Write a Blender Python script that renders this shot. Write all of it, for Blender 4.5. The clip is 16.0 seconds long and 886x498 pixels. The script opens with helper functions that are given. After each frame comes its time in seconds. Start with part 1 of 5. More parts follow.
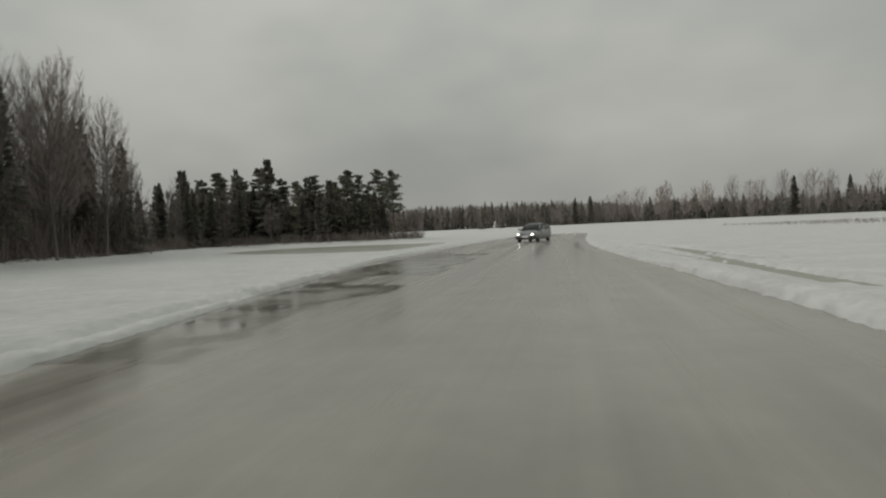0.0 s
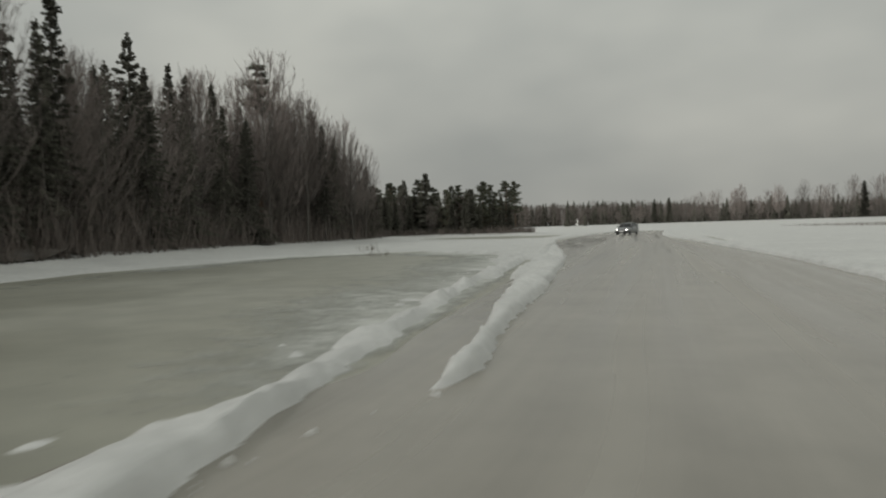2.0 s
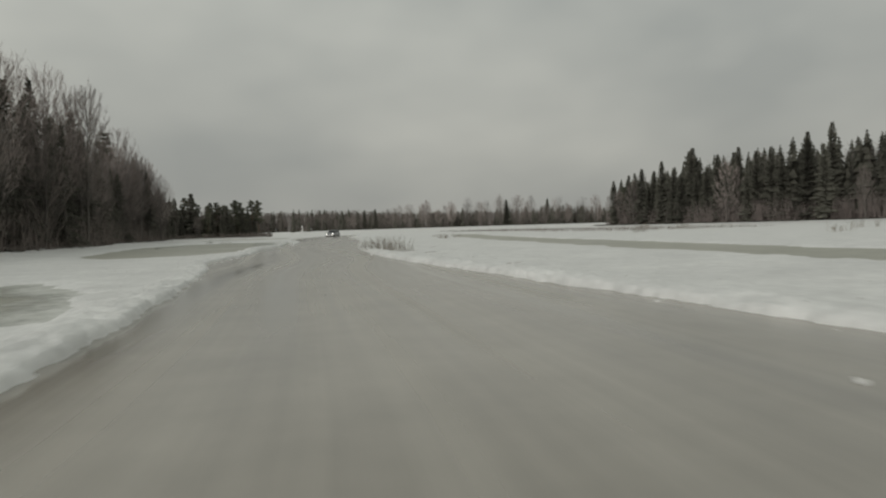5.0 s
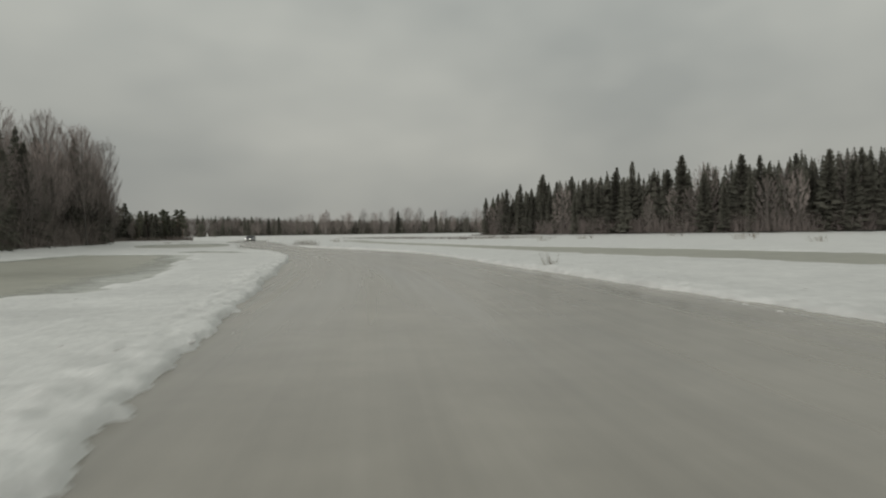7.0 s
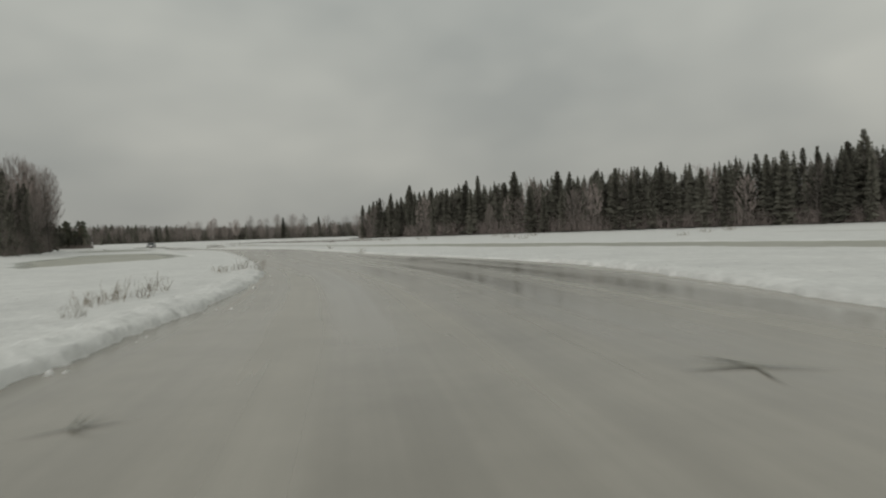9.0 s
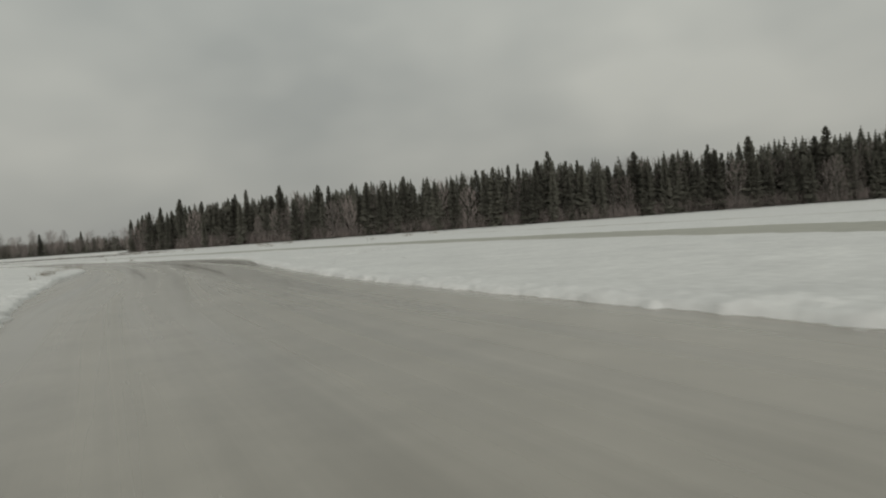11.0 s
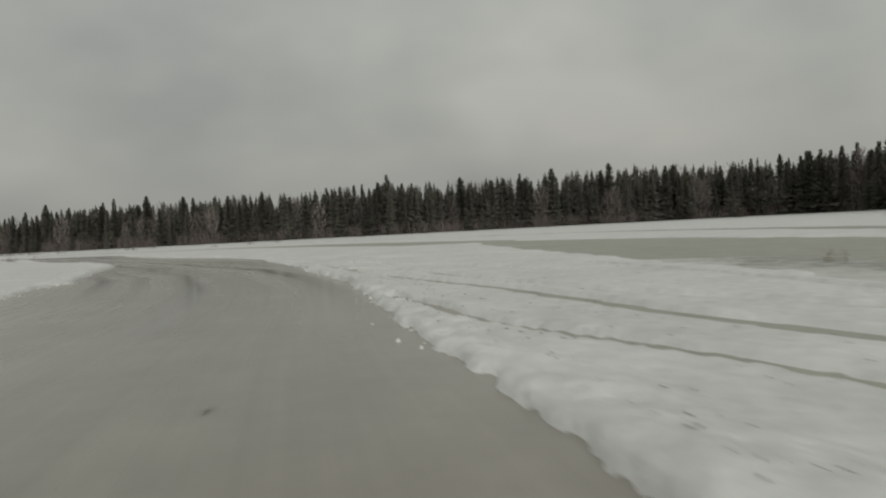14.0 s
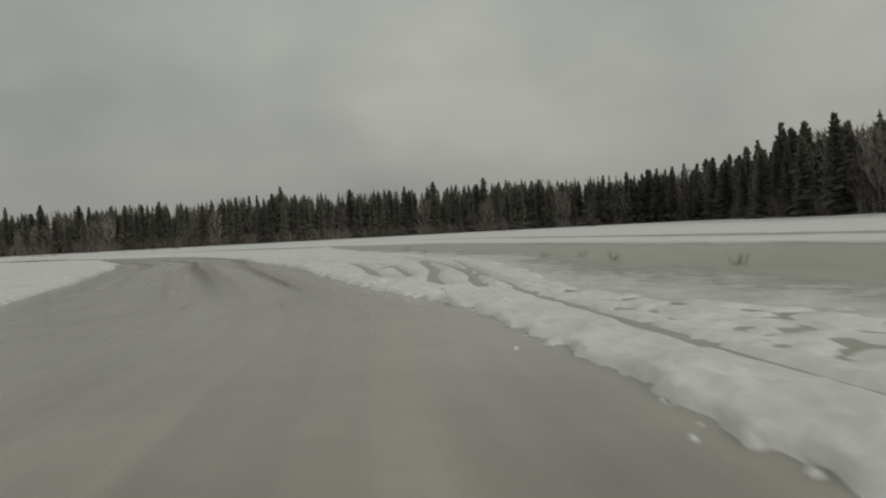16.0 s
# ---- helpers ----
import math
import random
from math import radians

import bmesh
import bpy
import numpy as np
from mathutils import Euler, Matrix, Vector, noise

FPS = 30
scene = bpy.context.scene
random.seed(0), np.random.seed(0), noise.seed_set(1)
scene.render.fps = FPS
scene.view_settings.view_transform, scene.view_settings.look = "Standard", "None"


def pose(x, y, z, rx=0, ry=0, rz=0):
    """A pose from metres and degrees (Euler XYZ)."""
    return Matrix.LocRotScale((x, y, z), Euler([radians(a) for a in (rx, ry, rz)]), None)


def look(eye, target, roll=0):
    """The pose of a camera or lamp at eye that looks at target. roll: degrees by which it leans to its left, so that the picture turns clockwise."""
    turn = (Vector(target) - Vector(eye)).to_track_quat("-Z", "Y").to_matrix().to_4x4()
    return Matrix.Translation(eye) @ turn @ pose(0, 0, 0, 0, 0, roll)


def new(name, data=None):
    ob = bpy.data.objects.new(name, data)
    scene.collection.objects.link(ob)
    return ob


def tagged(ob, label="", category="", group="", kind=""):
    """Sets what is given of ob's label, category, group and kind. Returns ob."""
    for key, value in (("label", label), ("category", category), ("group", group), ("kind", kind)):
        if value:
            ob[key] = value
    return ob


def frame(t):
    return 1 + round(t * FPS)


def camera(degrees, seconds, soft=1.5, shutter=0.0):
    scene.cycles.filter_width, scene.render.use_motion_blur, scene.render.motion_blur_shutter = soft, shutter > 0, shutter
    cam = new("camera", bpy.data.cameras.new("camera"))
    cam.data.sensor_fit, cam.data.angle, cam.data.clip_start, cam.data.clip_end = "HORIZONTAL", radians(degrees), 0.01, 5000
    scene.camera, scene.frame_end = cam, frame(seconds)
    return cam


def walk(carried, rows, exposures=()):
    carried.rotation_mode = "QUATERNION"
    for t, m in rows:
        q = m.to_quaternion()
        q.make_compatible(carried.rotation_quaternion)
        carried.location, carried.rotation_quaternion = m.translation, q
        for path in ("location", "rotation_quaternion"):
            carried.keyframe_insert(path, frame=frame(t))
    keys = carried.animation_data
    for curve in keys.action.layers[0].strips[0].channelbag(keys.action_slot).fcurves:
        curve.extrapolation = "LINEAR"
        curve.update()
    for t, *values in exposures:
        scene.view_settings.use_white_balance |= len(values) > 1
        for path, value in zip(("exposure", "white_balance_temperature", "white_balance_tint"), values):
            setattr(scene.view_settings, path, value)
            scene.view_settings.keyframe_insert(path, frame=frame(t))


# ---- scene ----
# The way of the lead car's rear-facing camera: seconds, x, y, z, turn to the left from +y, tilt up, lean.
WAY = [
    (0, 2.85, -13.03, 1.10, -5.43, -1.50, -2.41),
    (0.5, 0.71, -20.22, 1.10, -4.43, -1.59, -1.86),
    (1, -1.90, -28.49, 1.10, -0.39, -1.66, -2.80),
    (1.5, -3.94, -35.04, 1.10, 1.09, -1.65, -1.74),
    (2, -6.06, -41.88, 1.10, 0.94, -1.58, -1.62),
    (2.5, -7.79, -50.92, 1.09, -1.38, -1.64, -2.39),
    (3, -9.06, -60.11, 1.09, -11.78, -2.48, -2.59),
    (3.3, -9.48, -64.86, 1.10, -15.53, -1.88, -4.53),
    (3.5, -10.27, -68.08, 1.10, -17.71, -0.70, -4.24),
    (4, -12.38, -75.61, 1.10, -19.08, -0.42, -4.34),
    (4.5, -13.83, -84.10, 1.09, -20.35, -2.04, -1.89),
    (5, -15.90, -93.47, 1.09, -22.64, -1.77, -1.70),
    (5.2, -16.90, -97.34, 1.09, -24.40, -1.60, -2.42),
    (6.25, -23.88, -116.70, 1.10, -29.05, -1.45, -1.44),
    (7.3, -32.40, -135.64, 1.10, -31.99, -1.29, -1.13),
    (7.5, -33.69, -139.32, 1.10, -32.26, -1.36, -1.62),
    (8, -37.51, -148.32, 1.10, -33.74, -0.83, -2.56),
    (8.5, -42.24, -156.49, 1.10, -36.88, -1.04, -2.35),
    (9, -47.05, -164.21, 1.09, -40.88, -1.27, -1.92),
    (9.5, -51.36, -170.68, 1.08, -46.53, -1.23, -2.10),
    (10, -55.52, -176.90, 1.08, -52.18, -1.08, -2.16),
    (10.2, -57.37, -179.52, 1.10, -53.99, -1.58, -3.37),
    (11.25, -66.64, -193.59, 1.10, -60.23, -1.41, -3.73),
    (12.3, -76.34, -206.76, 1.10, -62.93, -1.17, -2.99),
    (12.5, -78.39, -208.87, 1.10, -63.58, -1.48, -2.63),
    (13, -83.70, -213.81, 1.11, -65.69, -1.42, -2.78),
    (13.5, -89.25, -218.14, 1.10, -67.66, -1.54, -2.56),
    (14, -95.20, -221.97, 1.10, -69.36, -1.60, -2.93),
    (14.5, -101.43, -226.15, 1.10, -71.21, -1.49, -2.94),
    (15, -108.39, -229.76, 1.10, -73.15, -1.36, -2.84),
    (15.5, -115.03, -233.92, 1.10, -76.16, -1.52, -3.06),
    (16, -121.38, -236.16, 1.10, -78.04, -1.45, -3.01),
]


def heading(turn, tilt):
    a, b = radians(turn), radians(tilt)
    return Vector((-math.sin(a) * math.cos(b), math.cos(a) * math.cos(b), math.sin(b)))


cam = camera(67.82, 16.0, soft=2.1, shutter=0.2)
walk(cam, [(t, look((x, y, z), Vector((x, y, z)) + 5 * heading(turn, tilt), lean)) for t, x, y, z, turn, tilt, lean in WAY],
     [(0, -0.03), (2, -0.0), (4, 0.06), (5, 0.0), (8, 0.0), (10, -0.02), (12.5, -0.02), (13.5, -0.08), (15, -0.16), (16, -0.19)])

# ---------------------------------------------------------------- light
world = bpy.data.worlds.new("overcast")
scene.world = world
world.use_nodes = True
wn, wl = world.node_tree.nodes, world.node_tree.links
wn.clear()
w_out = wn.new("ShaderNodeOutputWorld")
w_add = wn.new("ShaderNodeMixShader")
w_add.inputs[0].default_value = 0.985
w_sky = wn.new("ShaderNodeTexSky")
w_sky.sky_type = "NISHITA"
w_sky.sun_disc = False
w_sky.sun_elevation = radians(18)
w_sky.sun_rotation = radians(236)
w_sky.dust_density = 4.0
w_b1 = wn.new("ShaderNodeBackground")
w_b1.inputs["Strength"].default_value = 0.05
w_b2 = wn.new("ShaderNodeBackground")
w_b2.inputs["Strength"].default_value = 1.36
w_co = wn.new("ShaderNodeTexCoord")
w_map = wn.new("ShaderNodeMapping")
w_map.inputs["Scale"].default_value = (1.0, 1.0, 1.9)
w_n1 = wn.new("ShaderNodeTexNoise")
w_n1.inputs["Scale"].default_value = 2.1
w_n1.inputs["Detail"].default_value = 3.5
w_n1.inputs["Roughness"].default_value = 0.5
w_r1 = wn.new("ShaderNodeValToRGB")
w_r1.color_ramp.elements[0].position = 0.34
w_r1.color_ramp.elements[0].color = (0.232, 0.242, 0.232, 1)
w_r1.color_ramp.elements[1].position = 0.66
w_r1.color_ramp.elements[1].color = (0.331, 0.336, 0.312, 1)
w_sep = wn.new("ShaderNodeSeparateXYZ")
w_r2 = wn.new("ShaderNodeValToRGB")
w_r2.color_ramp.elements[0].position = 0.0
w_r2.color_ramp.elements[0].color = (0.90, 0.88, 0.86, 1)
w_r2.color_ramp.elements[1].position = 0.55
w_r2.color_ramp.elements[1].color = (1.3, 1.32, 1.3, 1)
w_mul = wn.new("ShaderNodeMix")
w_mul.data_type, w_mul.blend_type = "RGBA", "MULTIPLY"
w_mul.inputs["Factor"].default_value = 1.0
wl.new(w_sky.outputs[0], w_b1.inputs["Color"])
wl.new(w_co.outputs["Generated"], w_map.inputs["Vector"])
wl.new(w_map.outputs[0], w_n1.inputs["Vector"])
wl.new(w_n1.outputs["Fac"], w_r1.inputs["Fac"])
wl.new(w_co.outputs["Generated"], w_sep.inputs[0])
wl.new(w_sep.outputs["Z"], w_r2.inputs["Fac"])
wl.new(w_r1.outputs[0], w_mul.inputs["A"])
wl.new(w_r2.outputs[0], w_mul.inputs["B"])
wl.new(w_mul.outputs["Result"], w_b2.inputs["Color"])
wl.new(w_b1.outputs[0], w_add.inputs[1])
wl.new(w_b2.outputs[0], w_add.inputs[2])
wl.new(w_add.outputs[0], w_out.inputs["Surface"])

sun_data = bpy.data.lights.new("sun", "SUN")
sun_data.energy, sun_data.angle, sun_data.color = 1.5, radians(45), (1.0, 0.97, 0.92)
sun = new("sun", sun_data)
sun.matrix_world = look((-92, -62, 36), (0, 0, 0))

# ---------------------------------------------------------------- materials


def material(name, colours, scale=1.0, rough=(0.6, 0.8), bump=0.0, bump_scale=20.0, metal=0.0, stretch=(1, 1, 1), coords="Object",
             detail=6.0, spec=0.5, fine=None, pick=0.0, thin=0.0, depth=0.35, mottle=0.0):
    """Noise-mixed colours at two scales, uneven gloss and relief. colours: (position, rgb) pairs. pick: how far each object differs. depth: how strong the fine grain is. mottle: uneven patches a metre or so across. thin: light let through a leaf."""
    m = bpy.data.materials.new(name)
    m.use_nodes = True
    n, l = m.node_tree.nodes, m.node_tree.links
    b = n["Principled BSDF"]
    b.inputs["Metallic"].default_value = metal
    b.inputs["Specular IOR Level"].default_value = spec
    co = n.new("ShaderNodeTexCoord")
    mp = n.new("ShaderNodeMapping")
    mp.inputs["Scale"].default_value = stretch
    l.new(co.outputs[coords], mp.inputs["Vector"])
    big = n.new("ShaderNodeTexNoise")
    big.inputs["Scale"].default_value = scale
    big.inputs["Detail"].default_value = detail
    l.new(mp.outputs[0], big.inputs["Vector"])
    ramp = n.new("ShaderNodeValToRGB")
    while len(ramp.color_ramp.elements) < len(colours):
        ramp.color_ramp.elements.new(0.5)
    for e, (p, c) in zip(ramp.color_ramp.elements, colours):
        e.position, e.color = p, (*c, 1)
    l.new(big.outputs["Fac"], ramp.inputs["Fac"])
    colour = ramp.outputs[0]
    small = n.new("ShaderNodeTexNoise")
    small.inputs["Scale"].default_value = fine or scale * 9
    small.inputs["Detail"].default_value = 4.0
    l.new(mp.outputs[0], small.inputs["Vector"])
    mul = n.new("ShaderNodeMix")
    mul.data_type, mul.blend_type = "RGBA", "MULTIPLY"
    mul.inputs["Factor"].default_value = depth
    grey = n.new("ShaderNodeMapRange")
    grey.inputs["From Min"].default_value, grey.inputs["From Max"].default_value = 0.3, 0.7
    grey.inputs["To Min"].default_value, grey.inputs["To Max"].default_value = 0.55, 1.25
    l.new(small.outputs["Fac"], grey.inputs["Value"])
    l.new(colour, mul.inputs["A"])
    l.new(grey.outputs[0], mul.inputs["B"])
    colour = mul.outputs["Result"]
    if mottle:
        far = n.new("ShaderNodeTexNoise")
        far.inputs["Scale"].default_value, far.inputs["Detail"].default_value, far.inputs["Roughness"].default_value = 0.75, 9.0, 0.62
        l.new(co.outputs["Object"], far.inputs["Vector"])
        fr = n.new("ShaderNodeMapRange")
        fr.inputs["From Min"].default_value, fr.inputs["From Max"].default_value = 0.3, 0.7
        fr.inputs["To Min"].default_value, fr.inputs["To Max"].default_value = 1 - mottle, 1 + mottle
        l.new(far.outputs["Fac"], fr.inputs["Value"])
        m3 = n.new("ShaderNodeMix")
        m3.data_type, m3.blend_type = "RGBA", "MULTIPLY"
        m3.inputs["Factor"].default_value = 1.0
        l.new(colour, m3.inputs["A"])
        l.new(fr.outputs[0], m3.inputs["B"])
        colour = m3.outputs["Result"]
    if pick:
        info = n.new("ShaderNodeObjectInfo")
        rg = n.new("ShaderNodeMapRange")
        rg.inputs["To Min"].default_value, rg.inputs["To Max"].default_value = 1 - pick, 1 + pick
        l.new(info.outputs["Random"], rg.inputs["Value"])
        m2 = n.new("ShaderNodeMix")
        m2.data_type, m2.blend_type = "RGBA", "MULTIPLY"
        m2.inputs["Factor"].default_value = 1.0
        l.new(colour, m2.inputs["A"])
        l.new(rg.outputs[0], m2.inputs["B"])
        colour = m2.outputs["Result"]
    l.new(colour, b.inputs["Base Color"])
    rr = n.new("ShaderNodeMapRange")
    rr.inputs["From Min"].default_value, rr.inputs["From Max"].default_value = 0.35, 0.65
    rr.inputs["To Min"].default_value, rr.inputs["To Max"].default_value = rough
    l.new(big.outputs["Fac"], rr.inputs["Value"])
    l.new(rr.outputs[0], b.inputs["Roughness"])
    if bump:
        bn = n.new("ShaderNodeTexNoise")
        bn.inputs["Scale"].default_value = bump_scale
        bn.inputs["Detail"].default_value = 5.0
        l.new(mp.outputs[0], bn.inputs["Vector"])
        bp = n.new("ShaderNodeBump")
        bp.inputs["Strength"].default_value = bump
        bp.inputs["Distance"].default_value = 0.05
        l.new(bn.outputs["Fac"], bp.inputs["Height"])
        l.new(bp.outputs[0], b.inputs["Normal"])
    if thin:
        tr = n.new("ShaderNodeBsdfTranslucent")
        mx = n.new("ShaderNodeMixShader")
        mx.inputs[0].default_value = thin
        l.new(colour, tr.inputs["Color"])
        l.new(b.outputs[0], mx.inputs[1])
        l.new(tr.outputs[0], mx.inputs[2])
        l.new(mx.outputs[0], n["Material Output"].inputs["Surface"])
    return m


SNOW = material("snow", [(0.25, (0.575, 0.574, 0.564)), (0.5, (0.642, 0.641, 0.628)), (0.75, (0.695, 0.695, 0.68))], 0.35, (0.55, 0.75), 0.5, 11.0, fine=5.0, depth=0.25, mottle=0.07)
POOL = material("wet_ice", [(0.3, (0.265, 0.262, 0.213)), (0.5, (0.325, 0.319, 0.268)), (0.7, (0.39, 0.383, 0.338))], 0.11, (0.35, 0.6), 0.12, 3.0, fine=1.2)
TRACK = material("track_ice", [(0.3, (0.228, 0.211, 0.18)), (0.5, (0.284, 0.264, 0.227)), (0.7, (0.345, 0.323, 0.284))], 0.45, (0.13, 0.32), 0.04, 5.0,
                 stretch=(2.6, 0.05, 1), coords="UV", fine=1.4, detail=3.5, depth=0.14, mottle=0.11)
FLOOR = material("litter", [(0.35, (0.07, 0.06, 0.05)), (0.55, (0.12, 0.105, 0.09)), (0.78, (0.24, 0.235, 0.23))], 0.5, (0.8, 0.95), 0.8, 4.0)
BARK = material("grey_bark", [(0.35, (0.10, 0.09, 0.08)), (0.65, (0.18, 0.166, 0.15))], 1.2, (0.8, 0.95), 0.5, 12.0, stretch=(1, 1, 0.25), pick=0.25)
TWIG = material("bare_twig", [(0.35, (0.18, 0.15, 0.138)), (0.65, (0.275, 0.236, 0.218))], 0.6, (0.8, 0.95), pick=0.25)
PINE_BARK = material("pine_bark", [(0.35, (0.12, 0.085, 0.062)), (0.65, (0.23, 0.15, 0.10))], 1.0, (0.8, 0.95), 0.5, 10.0, stretch=(1, 1, 0.3), pick=0.2)
# Needle colour is lifted above real foliage; the extra paleness stands in for haze.
NEEDLE = material("spruce_needles", [(0.35, (0.115, 0.114, 0.094)), (0.65, (0.18, 0.176, 0.146))], 0.7, (0.75, 0.9), pick=0.3, spec=0.25, thin=0.45)
PINE_NEEDLE = material("pine_needles", [(0.35, (0.098, 0.104, 0.078)), (0.65, (0.165, 0.17, 0.125))], 0.9, (0.75, 0.9), pick=0.25, spec=0.25, thin=0.4)
SKID = material("scored_ice", [(0.35, (0.24, 0.229, 0.196)), (0.65, (0.28, 0.268, 0.23))], 1.5, (0.4, 0.52), 0.15, 30.0, spec=0.42)
CRACK = material("crack", [(0.35, (0.21, 0.202, 0.172)), (0.65, (0.26, 0.25, 0.213))], 1.5, (0.25, 0.4), spec=0.4)


def thinning(m, scale, lo, hi):
    """Lets a material thin out unevenly to nothing where the mesh's amount runs low."""
    n, l = m.node_tree.nodes, m.node_tree.links
    at = n.new("ShaderNodeAttribute")
    at.attribute_name = "amount"
    co = n.new("ShaderNodeTexCoord")
    nz = n.new("ShaderNodeTexNoise")
    nz.inputs["Scale"].default_value, nz.inputs["Detail"].default_value, nz.inputs["Roughness"].default_value = scale, 8.0, 0.7
    l.new(co.outputs["Object"], nz.inputs["Vector"])
    add = n.new("ShaderNodeMath")
    add.operation = "ADD"
    l.new(nz.outputs["Fac"], add.inputs[0])
    l.new(at.outputs["Fac"], add.inputs[1])
    rg = n.new("ShaderNodeMapRange")
    rg.inputs["From Min"].default_value, rg.inputs["From Max"].default_value = lo, hi
    l.new(add.outputs[0], rg.inputs["Value"])
    clear = n.new("ShaderNodeBsdfTransparent")
    mx = n.new("ShaderNodeMixShader")
    l.new(rg.outputs[0], mx.inputs[0])
    l.new(clear.outputs[0], mx.inputs[1])
    l.new(n["Principled BSDF"].outputs[0], mx.inputs[2])
    l.new(mx.outputs[0], n["Material Output"].inputs["Surface"])
    return m


SLUSH = thinning(material("slush", [(0.35, (0.42, 0.425, 0.39)), (0.65, (0.60, 0.605, 0.575))], 1.4, (0.45, 0.7), 0.5, 14.0), 2.2, 0.85, 1.35)
WATER = thinning(material("melt_water", [(0.3, (0.22, 0.21, 0.178)), (0.7, (0.28, 0.268, 0.23))], 0.7, (0.05, 0.22), depth=0.15, detail=7.0), 0.9, 0.75, 1.1)
# Brush stems, a somewhat darker brown than the bare twigs.
STEM = material("brown_brush", [(0.35, (0.145, 0.123, 0.11)), (0.65, (0.235, 0.2, 0.18))], 0.8, (0.8, 0.95))
REED = material("dry_stems", [(0.35, (0.10, 0.08, 0.055)), (0.65, (0.19, 0.155, 0.11))], 2.0, (0.8, 0.95), pick=0.2)

# ---------------------------------------------------------------- mesh helpers


class Soup:
    """Vertices and faces of one mesh in the making."""

    def __init__(self):
        self.v, self.f = [], []

    def poly(self, points):
        k = len(self.v)
        self.v.extend(tuple(p) for p in points)
        self.f.append(tuple(range(k, k + len(points))))

    def tube(self, points, radii, sides=5):
        k, n = len(self.v), len(points)
        for i in range(n):
            d = (points[min(i + 1, n - 1)] - points[max(i - 1, 0)]).normalized()
            a = d.orthogonal().normalized()
            b = d.cross(a)
            for j in range(sides):
                w = math.tau * j / sides
                self.v.append(tuple(points[i] + radii[i] * (math.cos(w) * a + math.sin(w) * b)))
        for i in range(n - 1):
            for j in range(sides):
                self.f.append((k + i * sides + j, k + i * sides + (j + 1) % sides, k + (i + 1) * sides + (j + 1) % sides, k + (i + 1) * sides + j))
        self.f.append(tuple(k + (n - 1) * sides + j for j in range(sides)))

    def box(self, x0, x1, y0, y1, z0, z1):
        k = len(self.v)
        self.v.extend([(x, y, z) for z in (z0, z1) for x, y in ((x0, y0), (x1, y0), (x1, y1), (x0, y1))])
        for q in ((0, 3, 2, 1), (4, 5, 6, 7), (0, 1, 5, 4), (1, 2, 6, 5), (2, 3, 7, 6), (3, 0, 4, 7)):
            self.f.append(tuple(k + i for i in q))

    def mesh(self, name, mat, smooth=False):
        me = bpy.data.meshes.new(name)
        me.from_pydata(self.v, [], self.f)
        me.materials.append(mat)
        if smooth:
            me.polygons.foreach_set("use_smooth", [True] * len(me.polygons))
        me.update()
        return me


def part(name, data, parent, label=""):
    ob = new(name, data)
    ob.parent = parent
    return tagged(ob, label) if label else ob


def hashed(i, j, seed):
    v = np.sin(i * 127.1 + j * 311.7 + seed * 74.7) * 43758.5453
    return v - np.floor(v)


def rough_field(x, y, size, seed=0):
    """Smooth noise between 0 and 1 with cells of that size."""
    u, v = x / size, y / size
    i, j = np.floor(u), np.floor(v)
    a, b = u - i, v - j
    a, b = a * a * (3 - 2 * a), b * b * (3 - 2 * b)
    low = hashed(i, j, seed) * (1 - a) + hashed(i + 1, j, seed) * a
    high = hashed(i, j + 1, seed) * (1 - a) + hashed(i + 1, j + 1, seed) * a
    return low * (1 - b) + high * b


def step(x, lo, hi):
    u = np.clip((x - lo) / (hi - lo), 0, 1)
    return u * u * (3 - 2 * u)


def distance_to_line(x, y, line):
    """Distance, position along (in points) and side of each place from a line."""
    best, along, side = np.full(x.shape, 1e9), np.zeros(x.shape), np.ones(x.shape)
    for k in range(len(line) - 1):
        (ax, ay), (bx, by) = line[k], line[k + 1]
        dx, dy = bx - ax, by - ay
        u = np.clip(((x - ax) * dx + (y - ay) * dy) / (dx * dx + dy * dy), 0, 1)
        d = np.hypot(x - ax - u * dx, y - ay - u * dy)
        near = d < best
        best = np.where(near, d, best)
        along = np.where(near, k + u, along)
        side = np.where(near, np.where(dx * (y - ay) - dy * (x - ax) > 0, -1.0, 1.0), side)
    return best, along, side


def inside_depth(x, y, ring):
    """How deep a place lies inside a closed outline; negative outside."""
    d, _, _ = distance_to_line(x, y, ring + [ring[0]])
    odd = np.zeros(x.shape, bool)
    for (ax, ay), (bx, by) in zip(ring, ring[1:] + ring[:1]):
        if ay == by:
            continue
        odd ^= ((ay > y) != (by > y)) & (x < (bx - ax) * (y - ay) / (by - ay) + ax)
    return np.where(odd, d, -d)


def smooth_line(points, steps=6):
    out = []
    p = [points[0]] + list(points) + [points[-1]]
    for i in range(1, len(p) - 2):
        for k in range(steps):
            u = k / steps
            out.append(tuple(0.5 * (2 * b + (c - a) * u + (2 * a - 5 * b + 4 * c - d) * u * u + (3 * b - a - 3 * c + d) * u**3)
                             for a, b, c, d in zip(p[i - 1], p[i], p[i + 1], p[i + 2])))
    return out + [tuple(points[-1])]


